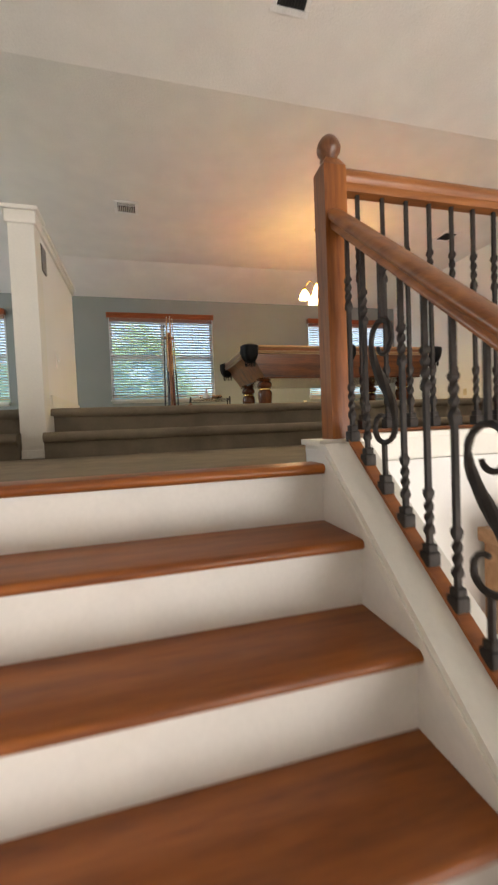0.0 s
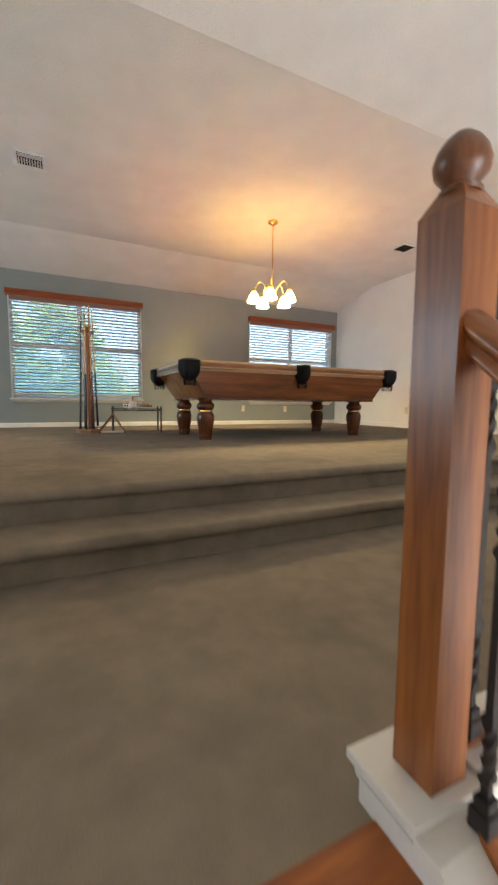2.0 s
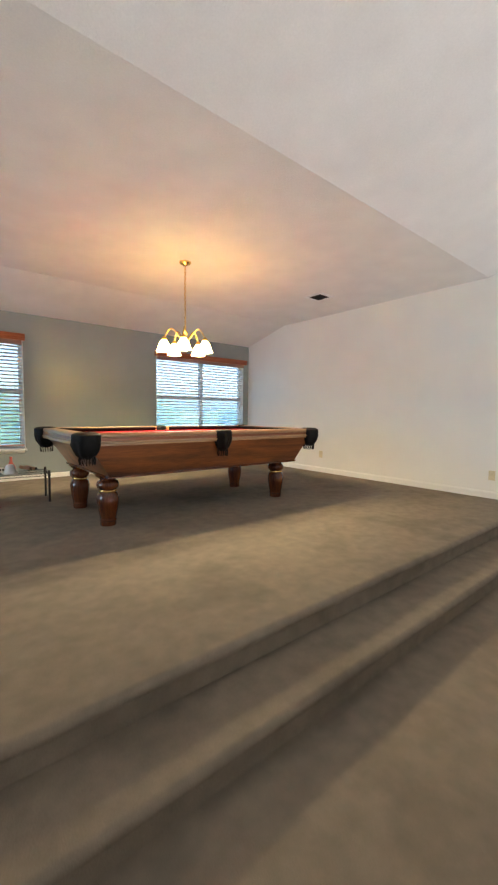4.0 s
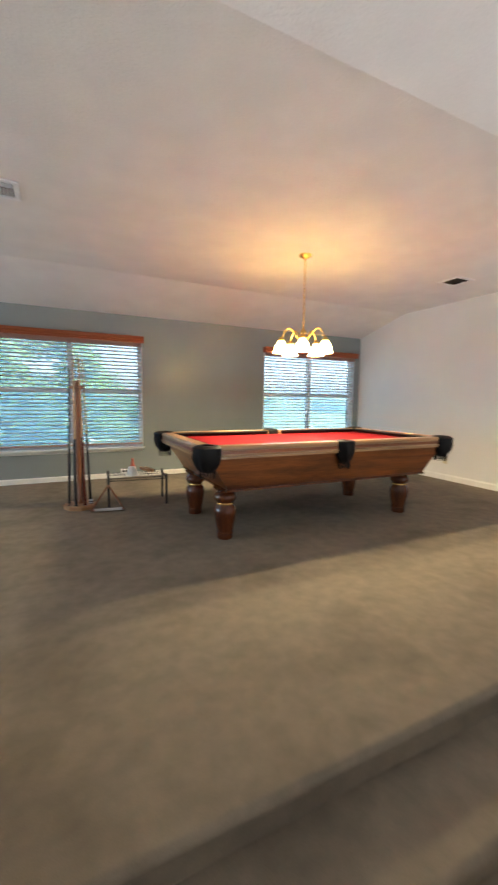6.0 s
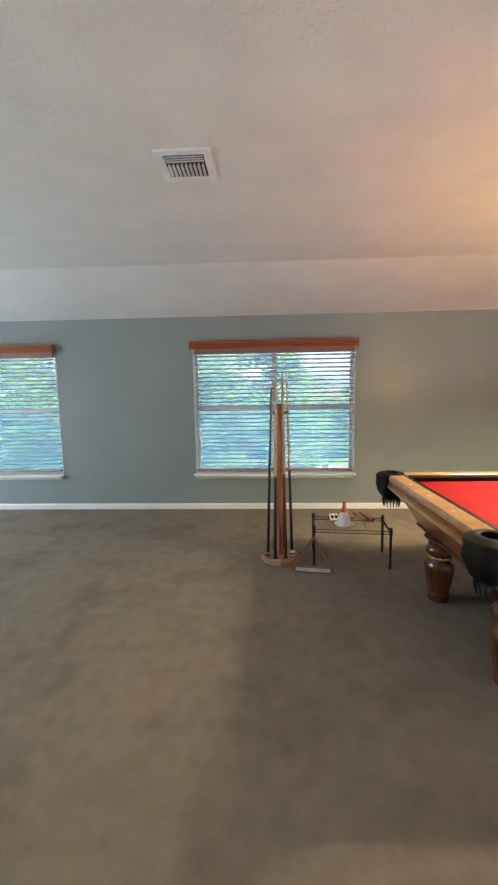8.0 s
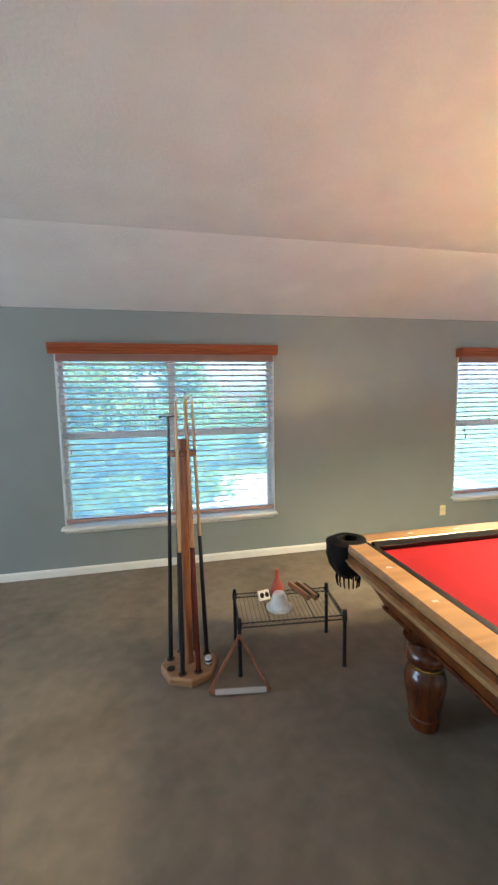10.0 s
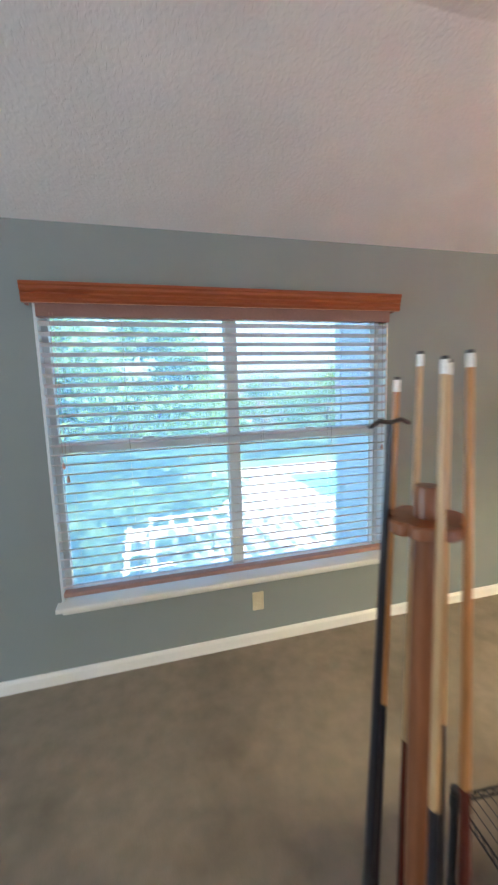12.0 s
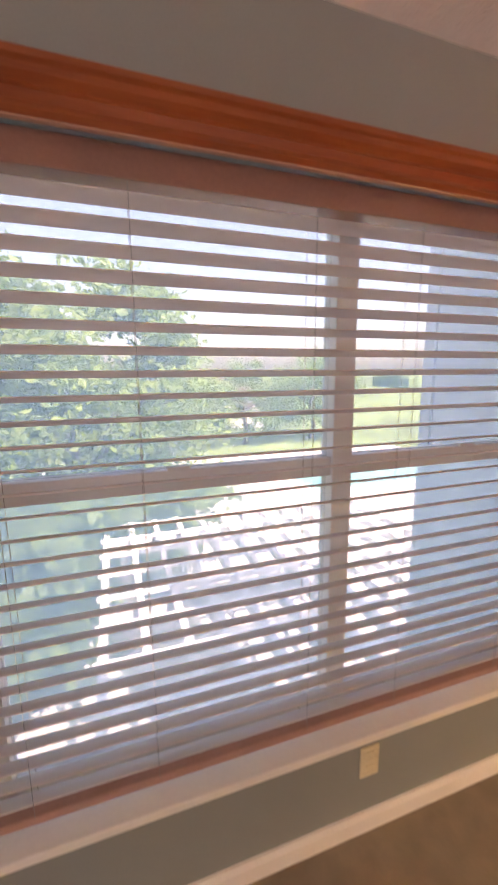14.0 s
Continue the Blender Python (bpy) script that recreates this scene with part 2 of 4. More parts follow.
M_PATIO = mat("patio_slab", (0.58, 0.57, 0.55), 0.8, var=0.1, scale=1, stains=0.2)
M_HILL = mat("far_woods", (0.10, 0.16, 0.06), 0.95, var=0.4, scale=0.05, fine=0.6, bump=0.4, dist=0.6)

# ---------------------------------------------------------------- mesh helpers


def box(bm, x0, x1, y0, y1, z0, z1, bev=0.0, seg=2):
    r = bmesh.ops.create_cube(bm, size=1, matrix=Matrix.Translation(((x0 + x1) / 2, (y0 + y1) / 2, (z0 + z1) / 2)) @ Matrix.Diagonal((x1 - x0, y1 - y0, z1 - z0, 1)))
    if bev:
        es = list({e for v in r["verts"] for e in v.link_edges})
        bmesh.ops.bevel(bm, geom=es, offset=bev, segments=seg, affect="EDGES", profile=0.6)
    return bm


def rod(bm, p, q, r0, r1=None, seg=12):
    """A round bar from p to q, tapered from r0 to r1."""
    p, q = Vector(p), Vector(q)
    m = Matrix.Translation((p + q) / 2) @ (q - p).to_track_quat("Z", "Y").to_matrix().to_4x4()
    bmesh.ops.create_cone(bm, cap_ends=True, segments=seg, radius1=r0, radius2=r0 if r1 is None else r1, depth=(q - p).length, matrix=m)
    return bm


def lathe(bm, prof, seg=24, at=(0, 0, 0)):
    """A turned shape from (radius, height) pairs."""
    rings = []
    for r, z in prof:
        rings.append([bm.verts.new((at[0] + r * math.cos(2 * math.pi * i / seg), at[1] + r * math.sin(2 * math.pi * i / seg), at[2] + z)) for i in range(seg)])
    for a, b in zip(rings, rings[1:]):
        for i in range(seg):
            bm.faces.new((a[i], a[(i + 1) % seg], b[(i + 1) % seg], b[i]))
    for ring, flip in ((rings[0], True), (rings[-1], False)):
        bm.faces.new(ring[::-1] if flip else ring)
    return bm


def extrude(bm, prof, axis, a, b):
    """A closed profile of pairs swept straight along x ('X': pairs are y, z) or y ('Y': pairs are x, z)."""
    def put(c, u, v):
        return (c, u, v) if axis == "X" else (u, c, v)
    s, e = ([bm.verts.new(put(c, u, v)) for u, v in prof] for c in (a, b))
    n = len(prof)
    for i in range(n):
        bm.faces.new((s[i], s[(i + 1) % n], e[(i + 1) % n], e[i]))
    bm.faces.new(s[::-1])
    bm.faces.new(e)
    return bm


def tube(bm, pts, r, seg=8, taper=None, twist=0.0):
    """A bar along a list of points, radius r (taper: a factor for each point)."""
    pts = [Vector(p) for p in pts]
    rings = []
    up = Vector((1, 0, 0))
    for i, p in enumerate(pts):
        d = (pts[min(i + 1, len(pts) - 1)] - pts[max(i - 1, 0)]).normalized()
        u = d.cross(up)
        if u.length < 1e-4:
            u = d.cross(Vector((0, 1, 0)))
        u.normalize()
        v = d.cross(u)
        k = r * (taper[i] if taper else 1)
        rings.append([bm.verts.new(p + k * (math.cos(2 * math.pi * (j + 0.5) / seg + twist * i) * u + math.sin(2 * math.pi * (j + 0.5) / seg + twist * i) * v)) for j in range(seg)])
    for a, b in zip(rings, rings[1:]):
        for j in range(seg):
            bm.faces.new((a[j], a[(j + 1) % seg], b[(j + 1) % seg], b[j]))
    bm.faces.new(rings[0][::-1])
    bm.faces.new(rings[-1])
    return bm


def finish(name, bm, material, smooth=None):
    bmesh.ops.recalc_face_normals(bm, faces=bm.faces)
    me = bpy.data.meshes.new(name)
    bm.to_mesh(me)
    bm.free()
    me.materials.append(material)
    if smooth is not None:
        for p in me.polygons:
            p.use_smooth = True
        me.set_sharp_from_angle(angle=radians(smooth))
    return me


def part(name, bm, material, parent=None, label="", smooth=None):
    ob = new(name, finish(name, bm, material, smooth))
    ob.parent = parent
    return tagged(ob, label)


def share(name, me, parent, m):
    ob = new(name, me)
    ob.parent = parent
    ob.matrix_basis = m
    return ob


def thing(name, m, label, category, group=""):
    ob = new(name)
    ob.empty_display_size = 0.1
    ob.matrix_world = m
    return tagged(ob, label, category, group)


def structure(name, bm, material, label="", smooth=None, category=""):
    return tagged(part(name, bm, material, None, label, smooth), category=category, kind="structure")


B = bmesh.new
# ---------------------------------------------------------------- plan
XL, XR, YW, YB = -4.2, 6.16, 8.0, -5.0          # left and right walls, window wall, foyer's back wall
LAND, RISE, RUN, NOSE_Y = -0.30, 0.177, 0.217, 1.277
STEP_Y0, STEP_Y1 = 2.555, 2.855
LOW = LAND - 16 * RISE
FLAT, EAVE, CREASE_Y, RIDGE_Y, PITCH = 2.655, 2.375, 6.95, 3.47, 0.33
SX0, SX1 = -0.10, 1.132                          # the stair's inner width
SIDE_TOP = FLAT + PITCH * (RIDGE_Y - YB)
WIN = {1: -3.687, 2: 0.0, 3: 4.03}              # left end of each window's sill
WZ0, WZ1, WW = 0.46, 2.03, 2.0
OPL, OPR = 0.02, 0.008                          # how far the openings keep inside the sills' ends

# window wall with its three openings
bm = B()
xs = [XL - 0.15]
for k in (1, 2, 3):
    x = WIN[k]
    box(bm, xs[-1], x + OPL, YW, YW + 0.16, -0.3, EAVE + 0.1)
    box(bm, x + OPL, x + WW - OPR, YW, YW + 0.16, -0.3, WZ0 - 0.03)
    box(bm, x + OPL, x + WW - OPR, YW, YW + 0.16, WZ1, EAVE + 0.1)
    xs.append(x + WW - OPR)
box(bm, xs[-1], XR + 0.15, YW, YW + 0.16, -0.3, EAVE + 0.1)
structure("wall_north", bm, M_GREY, "grey-green painted wall with three windows")
# side walls follow the ceiling's line
sect = [(YB, LOW), (YW, LOW), (YW, EAVE + 0.05), (CREASE_Y, FLAT + 0.05), (RIDGE_Y, FLAT + 0.05), (YB, SIDE_TOP + 0.05)]
structure("wall_east", extrude(B(), sect, "X", XR, XR + 0.15), M_WHITE, "plain white painted wall")
# unseen side; the opening is added only to let the fill light in
bm = extrude(B(), [(YB, LOW), (4.55, LOW), (4.55, FLAT + 0.05), (RIDGE_Y, FLAT + 0.05), (YB, SIDE_TOP + 0.05)], "X", XL - 0.15, XL)
extrude(bm, [(7.25, LOW), (YW, LOW), (YW, EAVE + 0.05), (7.25, EAVE + 0.22)], "X", XL - 0.15, XL)
box(bm, XL - 0.15, XL, 4.55, 7.25, LOW, 0.46)
box(bm, XL - 0.15, XL, 4.55, 7.25, 2.03, FLAT + 0.05)
structure("wall_west", bm, M_WHITE, "white painted wall with an opening added for the fill light")
# back wall out of view, its opening assumed for the daylight lamp
bm = B()
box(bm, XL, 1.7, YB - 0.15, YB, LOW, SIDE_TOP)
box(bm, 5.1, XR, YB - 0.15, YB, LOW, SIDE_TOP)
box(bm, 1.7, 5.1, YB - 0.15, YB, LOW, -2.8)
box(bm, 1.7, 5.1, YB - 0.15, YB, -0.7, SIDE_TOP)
structure("wall_south", bm, M_WHITE, "unseen white foyer wall with an opening assumed for daylight")
# ceilings
T = 0.12
cs = [(YW + 0.02, EAVE), (CREASE_Y, FLAT), (RIDGE_Y, FLAT), (YB - 0.1, FLAT + PITCH * (RIDGE_Y - YB + 0.1))]
structure("ceiling", extrude(B(), cs + [(y, z + T) for y, z in reversed(cs)], "X", XL - 0.1, XR + 0.1), M_CEIL, "white textured ceiling, vaulted over the stairs")

# floors: carpet with rounded step edges


def nosed(y_back, y_front, z, drop, lip=0.03, r=0.03):
    """Side section of a carpeted level with a rounded front edge."""
    arc = [(y_front + r - lip * 0 - r * math.sin(a), z - r + r * math.cos(a)) for a in (i * math.pi / 10 for i in range(11))]
    return [(y_back, z - drop), (y_back, z)] + arc + [(y_front + lip, z - 2 * r - 0.012), (y_front + lip, z - drop)]


structure("floor_upper", extrude(B(), nosed(YW, STEP_Y1, 0.0, 0.25), "X", XL, XR), M_CARPET, "taupe carpeted floor of the game room", 40)
bm = B()
for xa, xb in ((XL, -0.085), (0.045, XR)):
    extrude(bm, nosed(STEP_Y1 + 0.03, STEP_Y0, -0.152, 0.148), "X", xa, xb)
structure("floor_step", bm, M_CARPET, "taupe carpeted step on both sides of the half wall", 40)
structure("floor_landing", box(B(), XL, XR, NOSE_Y + 0.105, STEP_Y1 + 0.3, LAND - 0.12, LAND), M_CARPET, "worn taupe carpet on the stair landing")
structure("floor_lower", box(B(), XL, XR, YB, NOSE_Y + 0.1, LOW - 0.1, LOW), M_LOWFLOOR, "pale floor of the foyer below")
bm = B()
box(bm, SX1 + 0.142, XR, NOSE_Y + 0.021, NOSE_Y + 0.14, LOW, LAND - 0.005)
box(bm, XL, SX0, NOSE_Y + 0.021, NOSE_Y + 0.14, LOW, LAND - 0.005)
structure("wall_under_landing", bm, M_WHITE, "white wall below the landing")
# baseboards
base_prof = [(YW, 0), (YW - 0.016, 0), (YW - 0.016, 0.056), (YW - 0.008, 0.072), (YW, 0.072)]
structure("baseboard_north", extrude(B(), base_prof, "X", XL, XR), M_TRIM, "cream painted baseboard")
structure("baseboard_east", extrude(B(), [(XR, 0), (XR - 0.016, 0), (XR - 0.016, 0.066), (XR - 0.008, 0.085), (XR, 0.085)], "Y", STEP_Y1, YW - 0.016), M_WHITE, "white baseboard")

# ---------------------------------------------------------------- stairs
stairs = thing("staircase", pose(0, 0, 0), "straight stairs with oak treads and white risers", "stairs")
tread_prof = [(0, 0), (0, -0.028), (-RUN - 0.002, -0.028)] + [(-RUN - 0.008 - 0.014 * math.sin(a), -0.014 - 0.014 * math.cos(a)) for a in (i * math.pi / 6 for i in range(7))]
tread_me = finish("tread", extrude(B(), tread_prof, "X", SX0, SX1), M_TREAD, 40)
riser_me = finish("riser", box(B(), SX0, SX1, 0, 0.02, -RISE, -0.0285), M_RISER)
for k in range(0, 16):
    if k:
        share("tread", tread_me, stairs, pose(0, NOSE_Y + 0.021 - RUN * (k - 1), LAND - RISE * k))
    share("riser", riser_me, stairs, pose(0, NOSE_Y + 0.021 - RUN * k, LAND - RISE * k))
nose = [(0.105, 0.004), (0.105, -0.03), (0.021, -0.03), (0.021, -0.028), (0.006, -0.028)] + [(0.012 - 0.014 * math.sin(a), -0.012 - 0.016 * math.cos(a)) for a in (i * math.pi / 6 for i in range(7))]
part("landing_nosing", extrude(B(), [(NOSE_Y + y, LAND + z) for y, z in nose], "X", SX0, SX1), M_TREAD, stairs, "oak nosing at the top", 40)
# knee walls at both sides, sloping with the flight


def curb_z(y):
    return min(-0.232 + 0.85 * (y - 1.263), -0.236)


ylo = -2.2
kw = [(1.42, LOW), (ylo, LOW), (ylo, curb_z(ylo) - 0.02), (1.258, curb_z(1.258) - 0.02), (1.42, curb_z(1.42) - 0.02)]
part("knee_wall", extrude(B(), kw, "X", SX1, SX1 + 0.142), M_RISER, stairs, "white sloping knee wall")
capw = [(ylo, curb_z(ylo) - 0.022), (1.258, curb_z(1.258) - 0.022), (1.30, curb_z(1.30) - 0.022), (1.30, curb_z(1.30)), (1.258, curb_z(1.258)), (ylo, curb_z(ylo))]
part("knee_cap", extrude(B(), capw, "X", SX1 - 0.007, SX1 + 0.149), M_TRIM, stairs, "cream painted cap")
for xe in (SX1 - 0.012, SX1 + 0.142):
    mo = [(ylo, curb_z(ylo) - 0.05), (1.25, curb_z(1.25) - 0.05), (1.25, curb_z(1.25) - 0.0225), (ylo, curb_z(ylo) - 0.0225)]
    part("cap_moulding", extrude(B(), mo, "X", xe, xe + 0.012), M_TRIM, stairs)
structure("wall_stair_left", box(B(), SX0 - 0.12, SX0, ylo, NOSE_Y + 0.02, LOW, 0.2), M_WHITE, "white wall beside the stairs")

# ---------------------------------------------------------------- newel, rails and balusters
NX, NY = 1.224, 1.360
newel = thing("newel_post", pose(NX, NY, LAND), "oak newel post with a turned dark finial, at the stair head", "newel post")
bm = B()
h = 0.039
z0, z1 = 0.077, 0.953
box(bm, -h, h, -h, h, z0, z1)
tv = [bm.verts.new((sx * 0.02, sy * 0.02, z1 + 0.035)) for sx, sy in ((-1, -1), (1, -1), (1, 1), (-1, 1))]
tb = [bm.verts.new((sx * h, sy * h, z1 + 0.0005)) for sx, sy in ((-1, -1), (1, -1), (1, 1), (-1, 1))]
for i in range(4):
    bm.faces.new((tb[i], tb[(i + 1) % 4], tv[(i + 1) % 4], tv[i]))
bm.faces.new(tv)
part("post", bm, M_OAK, newel)
fin = [(0.001, 0), (0.028, 0), (0.03, 0.006), (0.022, 0.012), (0.027, 0.02), (0.037, 0.034), (0.0395, 0.05), (0.035, 0.068), (0.026, 0.084), (0.014, 0.096), (0.001, 0.1)]
part("finial", lathe(B(), [(r, z * 0.87 + z1 + 0.028) for r, z in fin], 24), M_FINIAL, newel, "dark turned acorn finial", 60)
bm = B()
box(bm, -0.098, 0.095, -0.062, 0.09, 0.058, 0.077, 0.004)
box(bm, -0.088, 0.088, -0.058, 0.08, 0.03, 0.058, 0.007)
box(bm, -0.08, 0.08, -0.055, 0.072, 0.0, 0.03, 0.004)
part("base_block", bm, M_TRIM, newel, "white painted base moulding")

RAIL_PROF = [(-0.02, 0), (0.02, 0), (0.024, 0.012), (0.020, 0.024), (0.029, 0.034), (0.031, 0.05), (0.024, 0.062), (0.0, 0.067), (-0.024, 0.062), (-0.031, 0.05), (-0.029, 0.034), (-0.020, 0.024), (-0.024, 0.012)]


def rail_top(y):
    return 0.522 + 0.845 * (y - 1.33)


def sheared(prof, y0, y1, f, cx):
    bm = B()
    rows = [[bm.verts.new((cx + u, y, f(y) + v)) for u, v in prof] for y in (y0, y1)]
    n = len(prof)
    for i in range(n):
        bm.faces.new((rows[0][i], rows[0][(i + 1) % n], rows[1][(i + 1) % n], rows[1][i]))
    bm.faces.new(rows[0])
    bm.faces.new(rows[1][::-1])
    return bm


stair_rail = thing("stair_railing", pose(0, 0, 0), "oak handrail on twisted dark iron balusters along the stairs", "railing")
part("handrail", sheared(RAIL_PROF, ylo + 0.2, NY - h + 0.001, lambda y: rail_top(y) - 0.067, NX), M_OAKY, stair_rail, "moulded oak handrail", 50)
part("shoe_rail", sheared([(-0.017, 0), (0.017, 0), (0.017, 0.012), (-0.017, 0.012)], ylo + 0.2, 1.2575, lambda y: curb_z(y) + 0.001, NX), M_TREAD, stair_rail, "oak strip under the balusters")


def baluster(hgt):
    """A forged square bar with two twisted swellings between collars and a cast shoe."""
    bm = B()
    pts, tap = [], []
    n = 90
    a, b = (0.11, 0.27), (0.64, 0.80)
    for i in range(n + 1):
        f = i / n
        k = 1.0
        for lo, hi in (a, b):
            if lo < f < hi:
                u = (f - lo) / (hi - lo)
                k = 1.12 + 0.25 * abs(math.sin(u * math.pi * 4.0)) if 0.14 < u < 0.86 else 1.55
        pts.append((0, 0, hgt * f))
        tap.append(k)
    rings = []
    ang = math.pi / 4
    for i, (p, k) in enumerate(zip(pts, tap)):
        f = i / n
        if a[0] + 0.02 < f < a[1] - 0.02 or b[0] + 0.02 < f < b[1] - 0.02:
            ang += 0.42
        r = 0.0083 * k
        rings.append([bm.verts.new((r * math.cos(ang + j * math.pi / 2), r * math.sin(ang + j * math.pi / 2), p[2])) for j in range(4)])
    for p, q in zip(rings, rings[1:]):
        for j in range(4):
            bm.faces.new((p[j], p[(j + 1) % 4], q[(j + 1) % 4], q[j]))
    bm.faces.new(rings[-1])
    return bm


def shoe():
    bm = B()
    box(bm, -0.0165, 0.0165, -0.0165, 0.0165, -0.012, 0.022, 0.004)
    box(bm, -0.0125, 0.0125, -0.0125, 0.0125, 0.02, 0.04, 0.004)
    return bm


def scroll(hgt):
    """An S-scroll in the plane of the railing: one bar that curls in at both ends, thick and twisted at the waist, on short stems."""
    bm = B()
    r_lo, r_up, z_lo, z_up = 0.052, 0.05, 0.295 * hgt, 0.645 * hgt
    path, taper = [], []
    for d in range(95, 361, 15):
        f = min(1.0, (d - 95) / 140)
        r = r_lo * (0.38 + 0.62 * f)
        path.append((0, -r * math.cos(math.radians(d)), z_lo + r * math.sin(math.radians(d))))
        taper.append(0.75 + 0.25 * f)
    for i in range(1, 9):
        f = i / 9
        e = 3 * f * f - 2 * f ** 3
        path.append((0, -(r_lo - (r_lo + r_up) * e), z_lo + (z_up - z_lo) * f))
        taper.append(1.0 + 0.75 * math.sin(math.pi * f))
    for d in range(180, -151, -15):
        f = max(0.0, (60 - d) / 210)
        r = r_up * (1 - 0.62 * f)
        path.append((0, -r * math.cos(math.radians(d)), z_up + 1.15 * r * math.sin(math.radians(d))))
        taper.append(1.0 - 0.25 * f)
    tube(bm, path, 0.0082, 6, taper, 0.35)
    tube(bm, [(0, 0, 0), (0, 0, 0.1 * hgt), (0, 0, z_lo - r_lo)], 0.0085, 6)
    tube(bm, [(0, 0, z_up + 1.15 * r_up), (0, 0, 0.85 * hgt), (0, 0, hgt)], 0.0078, 4)
    return bm


shoe_me = finish("baluster_shoe", shoe(), M_IRON)
SB_H = rail_top(1.05) - 0.062 - curb_z(1.05) - 0.012
bal_me = finish("baluster", baluster(SB_H), M_IRON, 40)
scroll_me = finish("scroll_baluster", scroll(SB_H), M_IRON, 40)
for k in range(38):
    y = 1.263 - 0.0835 * k
    if y < ylo + 0.25:
        break
    b = share("scroll_baluster" if k % 4 == 2 else "baluster", scroll_me if k % 4 == 2 else bal_me, stair_rail, pose(NX, y, curb_z(y) + 0.012))
    share("baluster_shoe", shoe_me, b, pose(0, 0, 0.004))

guard = thing("landing_guard_rail", pose(0, 0, 0), "level oak guard rail on iron balusters along the landing edge", "railing")
GZ0, GZ1 = -0.197, 0.586
part("handrail", extrude(B(), [(NY + u * 1.05, GZ1 + v * 1.1) for u, v in RAIL_PROF], "X", NX + h, XR), M_OAKX, guard, "moulded oak handrail", 50)
part("shoe_rail", box(B(), NX + h, XR, NY - 0.018, NY + 0.018, GZ0 - 0.012, GZ0, 0.003), M_TREAD, guard, "oak strip under the balusters")
bm = B()
box(bm, NX + h + 0.02, XR, NY - 0.065, NY + 0.065, GZ0 - 0.034, GZ0 - 0.0125, 0.004)
box(bm, NX + h + 0.02, XR, NY - 0.05, NY + 0.05, LAND - 0.004, GZ0 - 0.034)
part("curb", bm, M_TRIM, guard, "cream painted curb")
gbal_me = finish("baluster", baluster(GZ1 - GZ0), M_IRON, 40)
for k in range(54):
    x = 1.323 + 0.0940 * k
    if x < XR - 0.04:
        b = share("baluster", gbal_me, guard, pose(x, NY, GZ0))
        share("baluster_shoe", shoe_me, b, pose(0, 0, 0.012))

# ---------------------------------------------------------------- half wall with column at the steps
HZ = 1.085
structure("half_wall", box(B(), -0.085, 0.03, 2.77, 3.93, LAND, HZ), M_WHITE, "white half wall between steps and game room")
bm = B()
box(bm, -0.12, 0.06, 2.80, 3.95, HZ + 0.012, HZ + 0.034, 0.004)
box(bm, -0.108, 0.048, 2.80, 3.94, HZ - 0.03, HZ + 0.012, 0.006)
structure("half_wall_cap", bm, M_TRIM, "cream moulded cap")
bm = B()
box(bm, 0.03, 0.044, 2.79, STEP_Y1 + 0.02, LAND + 0.149, LAND + 0.25)
box(bm, 0.03, 0.044, STEP_Y1 + 0.02, 3.93, 0, 0.085)
structure("half_wall_baseboard", bm, M_TRIM, "cream baseboard")
column = thing("column", pose(-0.022, 2.715, LAND), "cream square column with moulded cap and base", "column")
H = HZ - LAND
part("shaft", box(B(), -0.068, 0.068, -0.068, 0.068, 0.03, H - 0.04, 0.003), M_TRIM, column)
bm = B()
box(bm, -0.096, 0.096, -0.096, 0.096, H + 0.012, H + 0.034, 0.004)
box(bm, -0.082, 0.082, -0.082, 0.082, H - 0.06, H + 0.012, 0.008)
part("capital", bm, M_TRIM, column)
bm = B()
box(bm, -0.082, 0.082, -0.082, 0.082, 0, 0.05, 0.006)
part("base", bm, M_TRIM, column)

# ---------------------------------------------------------------- windows and blinds


